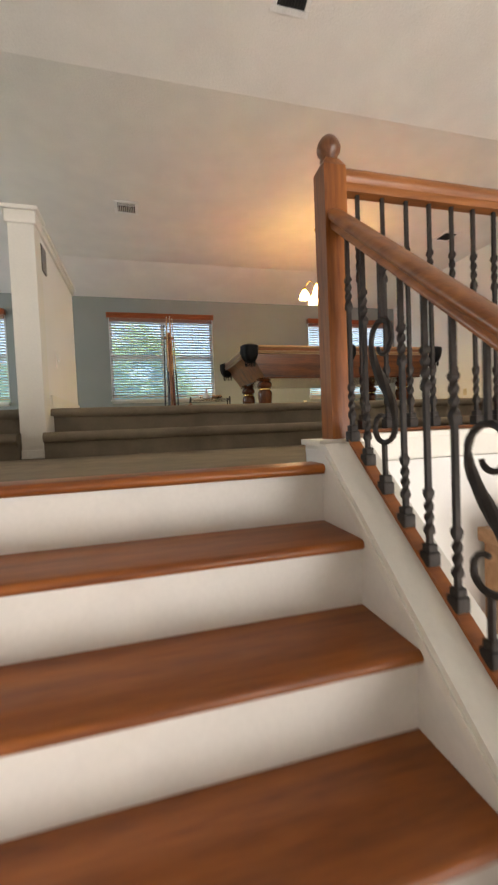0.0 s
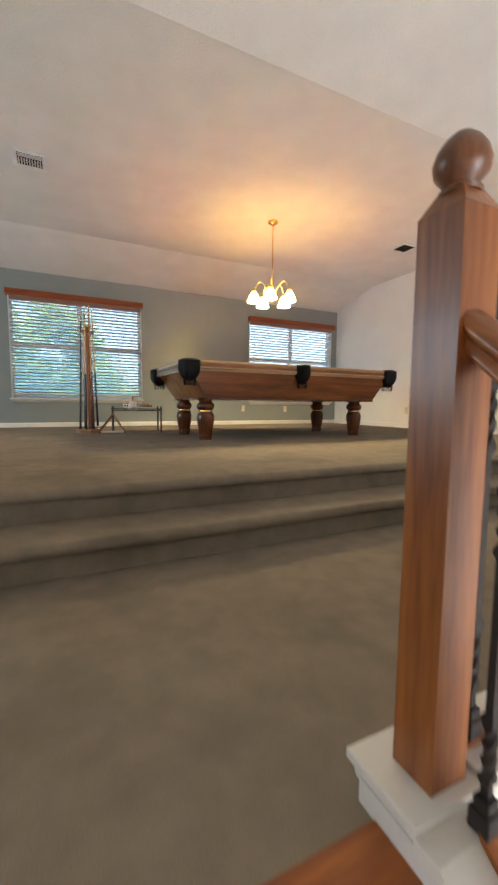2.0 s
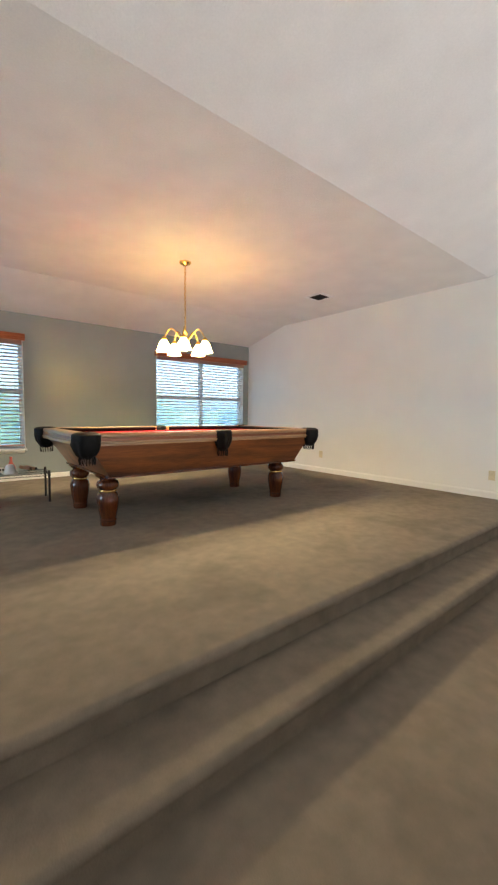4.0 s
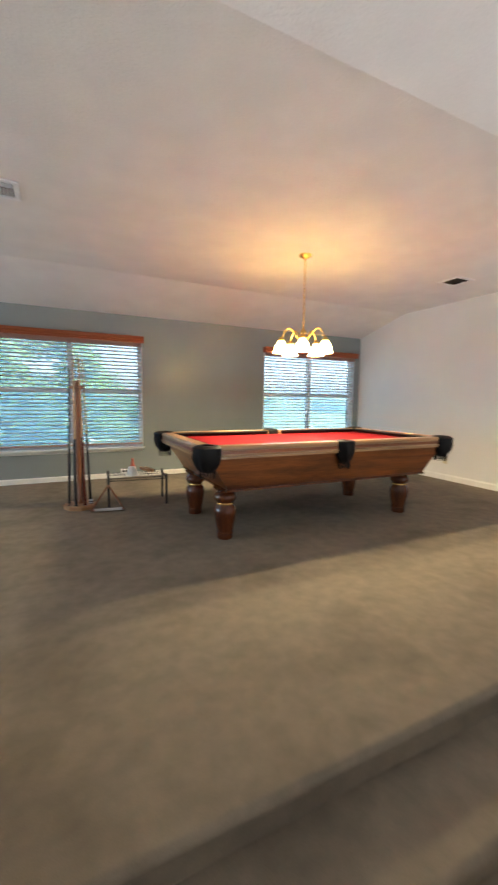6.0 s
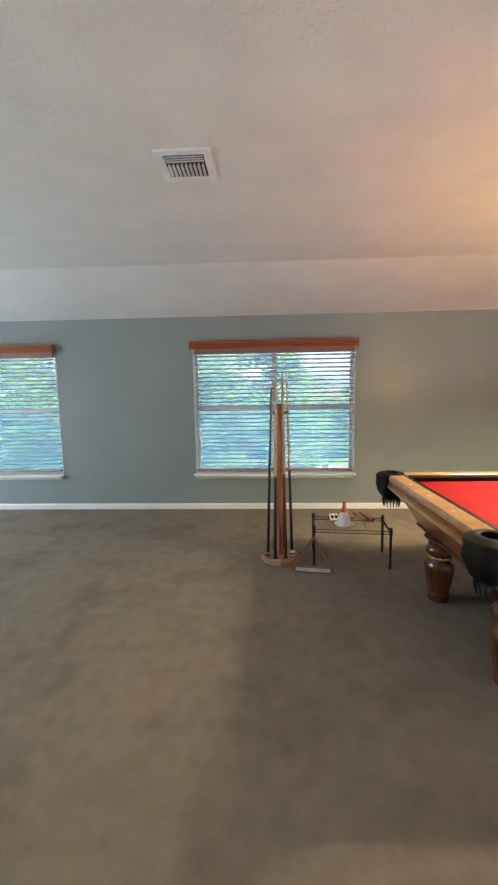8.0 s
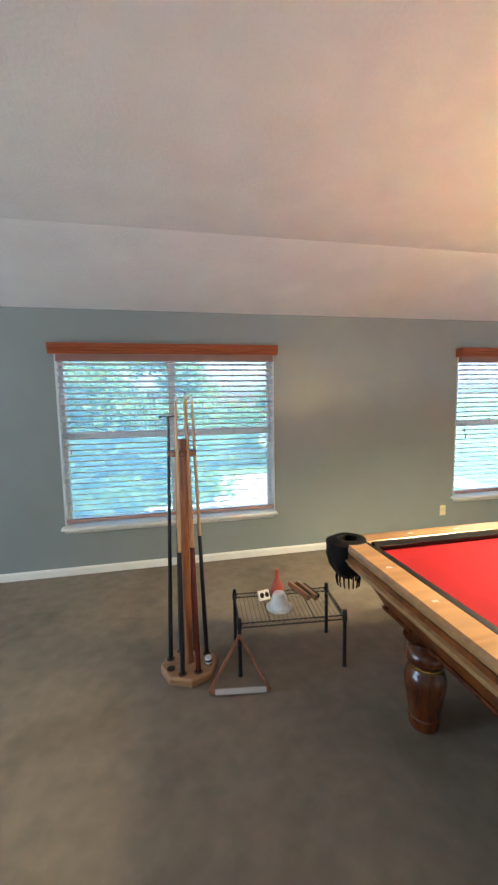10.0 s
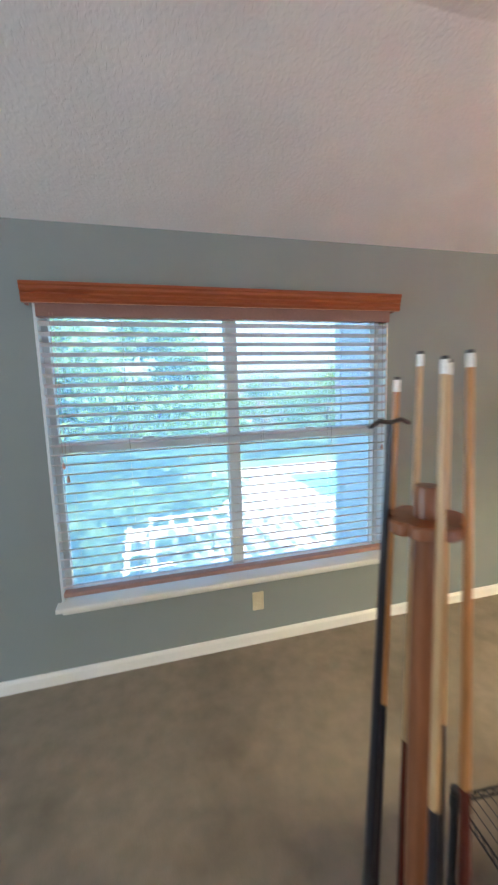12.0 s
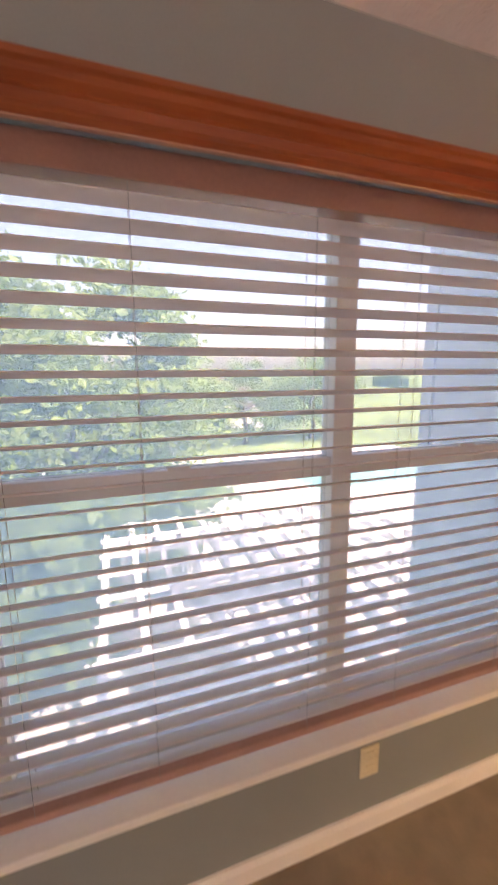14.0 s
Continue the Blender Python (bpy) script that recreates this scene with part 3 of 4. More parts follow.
def window(k):
    x0 = WIN[k] + OPL
    w = WW - OPL - OPR
    win = tagged(new(f"window_{k}"), "white twin double-hung window", "window", kind="structure")
    bm = B()
    y0, y1 = YW + 0.08, YW + 0.15
    f = 0.045
    box(bm, x0, x0 + f, y0, y1, WZ0 - 0.03, WZ1)
    box(bm, x0 + w - f, x0 + w, y0, y1, WZ0 - 0.03, WZ1)
    box(bm, x0 + f, x0 + w - f, y0, y1, WZ1 - f, WZ1)
    box(bm, x0 + f, x0 + w - f, y0, y1, WZ0 - 0.03, WZ0 + 0.03)
    part("window_frame", bm, M_FRAME, win)
    xm = WIN[k] + 1.015
    part("mullion", box(B(), xm - 0.034, xm + 0.034, y0 - 0.004, y1, WZ0 + 0.03, WZ1 - f, 0.004), M_FRAME, win)
    for a, b in ((x0 + f, xm - 0.034), (xm + 0.034, x0 + w - f)):
        part("sash_rail", box(B(), a, b, y0 + 0.006, y1 - 0.01, 1.246, 1.304, 0.004), M_FRAME, win)
        bm = B()
        box(bm, (a + b) / 2 - 0.03, (a + b) / 2 + 0.03, y0 - 0.01, y0 + 0.012, 1.304, 1.316, 0.003)
        part("sash_lock", bm, M_FRAME, win)
        for za, zb in ((WZ0 + 0.03, 1.246), (1.304, WZ1 - f)):
            p = part("pane", box(B(), a, b, YW + 0.112, YW + 0.116, za, zb), M_GLASS, win)
            p.visible_shadow = False
    # the upper sheet is added only to carry the painted glare haze
    for za, zb, ms, nm in ((WZ0 + 0.03, 1.246, M_SCREEN, "insect_screen"), (1.304, WZ1 - f, M_HAZE, "haze_sheet")):
        sc = part(nm, box(B(), x0 + f, x0 + w - f, YW + 0.136, YW + 0.137, za, zb), ms, win)
        sc.visible_shadow = False
    bm = B()
    box(bm, WIN[k], WIN[k] + WW, YW - 0.075, YW + 0.08, WZ0 - 0.026, WZ0, 0.006)
    extrude(bm, [(YW, WZ0 - 0.026), (YW - 0.052, WZ0 - 0.026), (YW - 0.045, WZ0 - 0.045), (YW - 0.022, WZ0 - 0.055), (YW - 0.018, WZ0 - 0.066), (YW, WZ0 - 0.068)], "X", WIN[k] + 0.025, WIN[k] + WW - 0.025)
    part("window_sill", bm, M_TRIM, win, "cream moulded sill")
    bm = B()
    for a, b in ((x0 + 0.001, x0 + 0.014), (x0 + w - 0.014, x0 + w - 0.001)):
        box(bm, a, b, YW - 0.001, YW + 0.079, WZ0 + 0.001, WZ1 - 0.001)
    part("jamb", bm, M_FRAME, win)
    return win


SLATS, PITCH_S, TILT_S = 28, 0.0503, -16


def blind(k):
    x0, x1 = WIN[k] + 0.04, WIN[k] + WW - 0.026
    bl = thing("window_blind", pose(0, YW - 0.012, 0), "white slatted blind, open, under a cherry wood valance", "blind", "window blinds")
    face = [(-0.066, 1.988), (-0.078, 1.988), (-0.085, 1.998), (-0.08, 2.010), (-0.088, 2.024), (-0.083, 2.034), (-0.094, 2.047), (-0.094, 2.060), (-0.1, 2.066), (-0.1, 2.078), (-0.066, 2.078)]
    va = part("valance", extrude(B(), face, "X", WIN[k] - 0.005, WIN[k] + WW + 0.005), M_CHERRY, bl, "reddish cherry wood valance", 30)
    part("valance_top", box(B(), WIN[k] - 0.003, WIN[k] + WW + 0.003, -0.0655, 0.011, 2.066, 2.077), M_CHERRY, va)
    for xe in (WIN[k] - 0.004, WIN[k] + WW - 0.008):
        part("valance_return", box(B(), xe, xe + 0.012, -0.0655, 0.011, 1.989, 2.0655), M_CHERRY, va)
    part("bottom_edge", box(B(), WIN[k] - 0.004, WIN[k] + WW + 0.004, -0.0785, -0.0655, 1.9845, 1.9878, 0.001), M_VARNISH, va, "glossy varnished lower edge")
    part("headrail", box(B(), x0, x1, -0.03, 0.028, 1.932, 1.995, 0.003), M_HEAD, bl, "rosy brown headrail")
    bm = B()
    n = 6
    up = [(-0.025 + 0.05 * i / n, 0.0035 * math.sin(math.pi * i / n)) for i in range(n + 1)]
    extrude(bm, up + [(y, z - 0.0028) for y, z in reversed(up)], "X", x0, x1)
    me = finish("slat", bm, M_SLAT, 40)
    for i in range(SLATS):
        rnd = random.Random(100 * k + i)
        share("slat", me, bl, pose(0, 0, 0.548 + PITCH_S * i, TILT_S + rnd.uniform(-1.5, 1.5), 0, 0))
    part("bottom_rail", box(B(), x0, x1, -0.027, 0.027, 0.498, 0.522, 0.006), M_RAILB, bl, "rosy brown bottom rail")
    for fx in (0.05, 0.2, 0.42, 0.58, 0.8, 0.95):
        bm = B()
        x = x0 + (x1 - x0) * fx
        for dy in (-0.0262, 0.0262):
            tube(bm, [(x, dy, 0.5), (x, dy, 1.95)], 0.0009, 4)
        part("ladder_cord", bm, M_CORD, bl)
    bm = B()
    tube(bm, [(x1 - 0.05, -0.034, 1.95), (x1 - 0.05, -0.036, 1.5), (x1 - 0.046, -0.036, 1.2)], 0.0012, 5)
    cord = part("pull_cord", bm, M_RAILB, bl)
    part("cord_tassel", lathe(B(), [(0.003, 0.03), (0.008, 0.02), (0.0095, 0.0), (0.004, -0.004)], 10, (x1 - 0.046, -0.036, 1.165)), M_RAILB, cord, "brown wooden tassel", 50)
    bm = B()
    tube(bm, [(x0 + 0.06, -0.034, 1.95), (x0 + 0.062, -0.036, 1.22)], 0.0012, 5)
    tube(bm, [(x0 + 0.075, -0.034, 1.95), (x0 + 0.078, -0.036, 1.15)], 0.0012, 5)
    cord = part("pull_cord", bm, M_RAILB, bl)
    for dx, z in ((0.062, 1.19), (0.078, 1.12)):
        part("cord_tassel", lathe(B(), [(0.003, 0.03), (0.008, 0.02), (0.0095, 0.0), (0.004, -0.004)], 10, (x0 + dx, -0.036, z)), M_RAILB, cord, "brown wooden tassel", 50)
    return bl


for k in (1, 2, 3):
    window(k)
    blind(k)

# ---------------------------------------------------------------- outlets, switch and vents


def outlet(m, label):
    t = thing("wall_outlet", m, label, "outlet", "wall outlets")
    part("plate", box(B(), -0.036, 0.036, -0.006, 0, -0.058, 0.058, 0.003), M_IVORY, t)
    for z in (-0.026, 0.026):
        part("socket", box(B(), -0.017, 0.017, -0.008, -0.004, z - 0.014, z + 0.014, 0.004), M_IVORY, t)


for x, z in ((1.108, 0.274), (3.93, 0.31), (4.885, 0.30)):
    outlet(pose(x, YW - 0.001, z), "ivory plastic wall outlet on the grey wall")
for y, z in ((5.99, 0.31), (3.32, 0.28)):
    outlet(pose(XR - 0.001, y, z, 0, 0, -90), "ivory plastic wall outlet on the white wall")
sw = thing("light_switch", pose(0.031, 3.14, 0.345, 0, 0, 90), "white light switch plate on the half wall", "light switch")
part("plate", box(B(), -0.036, 0.036, -0.006, 0, -0.058, 0.058, 0.003), M_PLASTW, sw)
part("toggle", box(B(), -0.005, 0.005, -0.016, -0.005, -0.008, 0.012, 0.002), M_PLASTW, sw)
wv = thing("wall_vent", pose(0.031, 2.90, 0.93, 0, 0, 90), "grey slotted vent in the half wall", "vent")
part("backing", box(B(), -0.055, 0.055, -0.004, 0, -0.08, 0.08), M_DUCT, wv)
for i in range(8):
    part("slat", box(B(), -0.05, 0.05, -0.009, -0.003, -0.075 + 0.0195 * i, -0.064 + 0.0195 * i), M_GREYV, wv)


def ceiling_vent(m, dark, label):
    v = thing("ceiling_vent", m, label, "vent", "ceiling vents")
    bm = B()
    o, i = 0.145, 0.105
    for x0, x1, y0, y1 in ((-o, o, -o, -i), (-o, o, i, o), (-o, -i, -i, i), (i, o, -i, i)):
        box(bm, x0, x1, y0, y1, -0.012, 0, 0.003)
    part("frame", bm, M_VENT, v)
    part("backing", box(B(), -i, i, -i, i, -0.003, -0.001), M_DUCT, v)
    bl = M_DUCT if dark else M_VENT
    for k in range(9):
        x = -0.09 + 0.0225 * k
        bm = B()
        box(bm, -0.0015, 0.0015, -0.02, 0.095, -0.012, 0.006)
        bmesh.ops.transform(bm, matrix=pose(x, 0, -0.006, 0, 30, 0), verts=bm.verts)
        part("slat", bm, bl, v)
    for k in range(3):
        bm = B()
        box(bm, -0.1, 0.1, -0.0015, 0.0015, -0.012, 0.006)
        bmesh.ops.transform(bm, matrix=pose(0, -0.045 - 0.02 * k, -0.006, -42, 0, 0), verts=bm.verts)
        part("slat", bm, bl, v)


ceiling_vent(pose(0.505, 5.385, FLAT), False, "square white metal ceiling vent with louvres")
ceiling_vent(pose(5.24, 5.32, FLAT), True, "dark metal ceiling vent with louvres")
yv = 2.80
ceiling_vent(pose(1.76, yv, FLAT + PITCH * (RIDGE_Y - yv) - 0.001, -math.degrees(math.atan(PITCH)), 0, 0), True, "dark ceiling vent over the landing")

# ---------------------------------------------------------------- pool table
TX0, TX1, TY0, TY1, TZ = 1.82, 4.54, 4.74, 6.19, 0.80
TCX, TCY = (TX0 + TX1) / 2, (TY0 + TY1) / 2
LX, LY = (TX1 - TX0) / 2, (TY1 - TY0) / 2
table = thing("pool_table", pose(TCX, TCY, 0), "oak pool table with red cloth, black leather pockets and turned legs", "pool table")
table.scale.z = 1.03
part("playing_cloth", box(B(), -LX + 0.11, LX - 0.11, -LY + 0.11, LY - 0.11, 0.72, 0.755), M_RED, table, "bright red cloth")
PK = [(sx * (LX - 0.075), sy * (LY - 0.075)) for sx in (-1, 1) for sy in (-1, 1)] + [(0, sy * (LY - 0.05)) for sy in (-1, 1)]


def rail_bar(x0, x1, y0, y1, inner):
    """One rail: top board, dark side band and a light lower bead; inner = direction of the cloth."""
    along_x = abs(x1 - x0) > abs(y1 - y0)
    prof = [(0, 0.70), (0, 0.715), (-0.012, 0.72), (-0.012, 0.728), (0.002, 0.732), (0.004, 0.765), (-0.004, 0.772), (-0.004, 0.786), (0.008, 0.8), (0.105, 0.8), (0.112, 0.79), (0.112, 0.70)]
    bm = B()
    if along_x:
        extrude(bm, [(y0 + u * inner, z) for u, z in prof], "X", x0, x1)
    else:
        extrude(bm, [(x0 + u * inner, z) for u, z in prof], "Y", y0, y1)
    return bm


def cushion(x0, x1, y0, y1, inner):
    prof = [(0.1125, 0.756), (0.1125, 0.797), (0.13, 0.795), (0.158, 0.787), (0.15, 0.772), (0.135, 0.756)]
    along_x = abs(x1 - x0) > abs(y1 - y0)
    bm = B()
    if along_x:
        extrude(bm, [(y0 + u * inner, z) for u, z in prof], "X", x0, x1)
    else:
        extrude(bm, [(x0 + u * inner, z) for u, z in prof], "Y", y0, y1)
    return bm


segs = []
for sy in (-1, 1):
    for a, b in ((-LX + 0.12, -0.07), (0.07, LX - 0.12)):
        segs.append((a, b, sy * LY, sy * LY, -sy))
for sx in (-1, 1):
    segs.append((sx * LX, sx * LX, -LY + 0.12, LY - 0.12, -sx))
for x0, x1, y0, y1, inn in segs:
    rl = part("rail", rail_bar(x0, x1, y0, y1, inn), M_RAILTOP, table, "", 30)
    c = 0.03
    part("cushion", cushion(*((x0 + c, x1 - c, y0, y1) if x1 != x0 else (x0, x1, y0 + c, y1 - c)), inn), M_LEATHER, rl, "black rail cushion")
    bm = B()
    if x1 != x0:
        box(bm, x0, x1, y0 - 0.003 if inn > 0 else y0 + 0.0, y0 if inn > 0 else y0 + 0.003, 0.738, 0.762)
    else:
        box(bm, x0 - 0.003 if inn > 0 else x0, x0 if inn > 0 else x0 + 0.003, y0, y1, 0.738, 0.762)
    part("side_band", bm, M_TABLE, rl, "brown oak band")
    for i in (1, 2, 3):
        if x1 != x0:
            x, y = x0 + (x1 - x0) * i / 4, y0 + inn * 0.055
        else:
            x, y = x0 + inn * 0.055, y0 + (y1 - y0) * i / 4
        bm = B()
        box(bm, x - 0.012, x + 0.012, y - 0.006, y + 0.006, 0.799, 0.8015)
        part("sight", bm, M_PEARL, rl, "pearl sight inlay")
# tapered cabinet
bm = B()
t_in, b_in = 0.035, 0.24
zt, zb = 0.70, 0.435
top = [(-LX + t_in, -LY + t_in), (LX - t_in, -LY + t_in), (LX - t_in, LY - t_in), (-LX + t_in, LY - t_in)]
bot = [(-LX + b_in, -LY + 0.10), (LX - b_in, -LY + 0.10), (LX - b_in, LY - 0.10), (-LX + b_in, LY - 0.10)]
steps = 5
rings = []
for i in range(steps + 1):
    f = i / steps
    g = f ** 0.8
    rings.append([bm.verts.new((a[0] + (b[0] - a[0]) * g, a[1] + (b[1] - a[1]) * f, zt + (zb - zt) * f)) for a, b in zip(top, bot)])
for p, q in zip(rings, rings[1:]):
    for j in range(4):
        bm.faces.new((p[j], p[(j + 1) % 4], q[(j + 1) % 4], q[j]))
bm.faces.new(rings[0])
bm.faces.new(rings[-1])
part("cabinet", bm, M_TABLE, table, "figured oak cabinet with tapered ends")
bm = B()
box(bm, -LX + b_in - 0.012, LX - b_in + 0.012, -LY + 0.088, LY - 0.088, 0.418, 0.436, 0.005)
part("lower_moulding", bm, M_TLEG, table, "dark bead under the cabinet")
leg_prof = [(0.104, 0.435), (0.092, 0.42), (0.07, 0.405), (0.066, 0.395), (0.085, 0.382), (0.096, 0.362), (0.096, 0.342), (0.086, 0.322), (0.072, 0.312), (0.069, 0.300), (0.071, 0.288), (0.086, 0.272), (0.095, 0.238), (0.094, 0.21), (0.085, 0.15), (0.075, 0.09), (0.068, 0.062), (0.073, 0.056), (0.073, 0.046), (0.066, 0.04), (0.069, 0.012), (0.064, 0.0)]
leg_me = finish("leg", lathe(B(), leg_prof, 28), M_TLEG, 35)
ring_me = finish("leg_ring", lathe(B(), [(0.066, 0.292), (0.0745, 0.293), (0.0765, 0.300), (0.0745, 0.307), (0.066, 0.308)], 28), M_BRASS, 50)
for x in (2.10, 4.13):
    for y in (4.985, 5.80):
        lg = share("leg", leg_me, table, pose(x - TCX, y - TCY, 0))
        share("leg_ring", ring_me, lg, pose(0, 0, 0))


def pocket(seed, wide=1.0):
    """A slumped leather pocket: an iron-backed collar with a drooping, folded bag and fringe."""
    rnd = random.Random(seed)
    bm = B()
    n = 28
    rows = []
    for z, r in ((0.806, 0.050), (0.81, 0.066), (0.806, 0.083), (0.79, 0.089), (0.755, 0.088), (0.715, 0.084), (0.67, 0.074), (0.635, 0.06), (0.61, 0.04), (0.60, 0.012)):
        row = []
        for i in range(n):
            a = 2 * math.pi * i / n
            k = 1.0 + (0.11 * math.sin(5 * a + seed) + rnd.uniform(-0.05, 0.05)) * (1 if z < 0.75 else 0.25)
            k *= 1 + (wide - 1) * (z < 0.805)
            row.append(bm.verts.new((r * k * math.cos(a), r * k * math.sin(a), z + (rnd.uniform(-0.008, 0.008) if z < 0.75 else 0))))
        rows.append(row)
    for p, q in zip(rows, rows[1:]):
        for i in range(n):
            bm.faces.new((p[i], p[(i + 1) % n], q[(i + 1) % n], q[i]))
    bm.faces.new(rows[-1])
    low = [bm.verts.new((0.05 * math.cos(2 * math.pi * i / n), 0.05 * math.sin(2 * math.pi * i / n), 0.69)) for i in range(n)]
    for i in range(n):
        bm.faces.new((rows[0][i], low[i], low[(i + 1) % n], rows[0][(i + 1) % n]))
    bm.faces.new(low)
    return bm


for i, (x, y) in enumerate(PK):
    ox, oy = (0.028 * (1 if x > 0 else -1) if abs(x) > 0.1 else 0), 0.028 * (1 if y > 0 else -1)
    wide = 1.28 if abs(x) > 0.1 else 1.05
    bm = pocket(i, wide)
    bmesh.ops.transform(bm, matrix=pose(x + ox, y + oy, 0), verts=bm.verts)
    pk = part("pocket", bm, M_LEATHER, table, "black leather pocket", 60)
    bm = B()
    for j in range(16):
        a = 2 * math.pi * j / 16
        rr = 0.045 * wide
        px, py = x + ox + rr * math.cos(a), y + oy + rr * math.sin(a)
        tube(bm, [(px, py, 0.625), (px + 0.006 * math.cos(a), py + 0.006 * math.sin(a), 0.59), (px + 0.002, py, 0.555)], 0.004, 4)
    part("fringe", bm, M_LEATHER, pk, "leather fringe")

# ---------------------------------------------------------------- chandelier
CX, CY = 3.158, 5.46
chand = thing("chandelier", pose(CX, CY, FLAT), "polished brass chandelier with five lit frosted glass shades", "chandelier")
part("canopy", lathe(B(), [(0.001, -0.045), (0.02, -0.04), (0.035, -0.028), (0.06, -0.018), (0.064, -0.008), (0.064, 0.0)], 24), M_BRASS, chand, "", 50)
bm = B()
z = -0.045
i = 0
while z > -0.70:
    pts = [(0.011 * math.cos(a) * (1 if i % 2 else 0), 0.011 * math.cos(a) * (0 if i % 2 else 1), z - 0.021 + 0.019 * math.sin(a)) for a in (2 * math.pi * j / 10 for j in range(11))]
    tube(bm, pts, 0.0028, 5)
    z -= 0.031
    i += 1
tube(bm, [(0.004, 0.004, -0.04), (-0.003, 0.003, -0.3), (0.004, -0.003, -0.72)], 0.0025, 5)
part("chain", bm, M_BRASS, chand, "brass chain with cord")
body = [(0.001, -0.70), (0.012, -0.705), (0.014, -0.74), (0.03, -0.755), (0.034, -0.775), (0.02, -0.795), (0.016, -0.82), (0.036, -0.84), (0.05, -0.87), (0.042, -0.90), (0.022, -0.92), (0.026, -0.935), (0.014, -0.95), (0.016, -0.965), (0.001, -0.985)]
part("body", lathe(B(), body[::-1], 20), M_BRASS, chand, "turned brass body", 50)
shade_prof = [(0.022, 0.0), (0.028, -0.006), (0.034, -0.02), (0.05, -0.04), (0.062, -0.07), (0.07, -0.1), (0.085, -0.125), (0.083, -0.127)]
for j in range(5):
    a = 2 * math.pi * j / 5 + 0.35
    ca, sa = math.cos(a), math.sin(a)
    pts = []
    for q in range(15):
        f = q / 14
        r = 0.03 + 0.205 * f
        zz = -0.86 + 0.11 * math.sin(f * math.pi * 1.02) - 0.02 * math.sin(f * math.pi * 2) + 0.02 * f
        pts.append((r * ca, r * sa, zz))
    arm = part("arm", tube(B(), pts, 0.007, 8), M_BRASS, chand, "", 60)
    ex, ey, ez = 0.235 * ca, 0.235 * sa, -0.85
    part("socket_cup", lathe(B(), [(0.014, 0.025), (0.02, 0.018), (0.03, 0.0), (0.032, -0.012), (0.02, -0.018)][::-1], 16, (ex, ey, ez)), M_BRASS, arm, "", 50)
    bm = B()
    rows = []
    for r, zz in shade_prof:
        row = []
        for i in range(24):
            b = 2 * math.pi * i / 24
            k = 1 + (0.05 * math.cos(6 * b) if zz < -0.09 else 0)
            row.append(bm.verts.new((ex + r * k * math.cos(b), ey + r * k * math.sin(b), ez - 0.012 + zz)))
        rows.append(row)
    for p, q in zip(rows, rows[1:]):
        for i in range(24):
            bm.faces.new((p[i], p[(i + 1) % 24], q[(i + 1) % 24], q[i]))
    part("shade", bm, M_SHADE, arm, "glowing frosted tulip shade", 60)
    part("bulb", lathe(B(), [(0.008, 0.0), (0.012, -0.012), (0.02, -0.028), (0.023, -0.042), (0.018, -0.056), (0.001, -0.064)][::-1], 14, (ex, ey, ez - 0.018)), M_BULB, arm, "lit bulb", 60)
    lamp("bulb_light", "POINT", BULB, pose(CX + ex, CY + ey, FLAT + ez - 0.1), (1.0, 0.80, 0.47), size=0.03)
# ---------------------------------------------------------------- cue rack and cues
RX, RY, CZ = 1.022, 6.46, 1.285
rack = thing("cue_rack", pose(RX, RY, 0), "wooden floor cue rack with octagonal base and turned post", "cue rack")
bm = B()
lathe(bm, [(0.158, 0.0), (0.165, 0.006), (0.165, 0.04), (0.157, 0.05), (0.001, 0.05)], 8)
part("base", bm, M_BASEW, rack, "light oak octagonal base")
HOLES = [(0.115 * math.cos(2 * math.pi * (i + 0.5) / 8), 0.115 * math.sin(2 * math.pi * (i + 0.5) / 8)) for i in range(8)]
for x, y in HOLES:
    part("cue_cup", lathe(B(), [(0.024, 0.0505), (0.0245, 0.0525), (0.02, 0.0525), (0.018, 0.0515), (0.001, 0.0515)], 16, (x, y, 0)), M_DARKBAND, rack, "dark recessed cup")
part("post", lathe(B(), [(0.03, 0.05), (0.03, 0.075), (0.022, 0.09), (0.024, 0.4), (0.026, 0.9), (0.023, 1.25), (0.026, CZ + 0.06), (0.022, CZ + 0.075), (0.001, CZ + 0.076)], 20), M_POST, rack, "turned wooden post", 40)
bm = B()
n = 48
ring = []
for zz, s in ((CZ - 0.013, 0.96), (CZ - 0.009, 1.0), (CZ + 0.009, 1.0), (CZ + 0.013, 0.96)):
    row = []
    for i in range(n):
        a = 2 * math.pi * i / n
        r = (0.078 - 0.014 * max(0.0, math.cos(8 * a + math.pi)) ** 2) * s
        row.append(bm.verts.new((r * math.cos(a), r * math.sin(a), zz)))
    ring.append(row)
for p, q in zip(ring, ring[1:]):
    for i in range(n):
        bm.faces.new((p[i], p[(i + 1) % n], q[(i + 1) % n], q[i]))
bm.faces.new(ring[0][::-1])
bm.faces.new(ring[-1])
part("collar", bm, M_POST, rack, "scalloped wooden collar", 30)


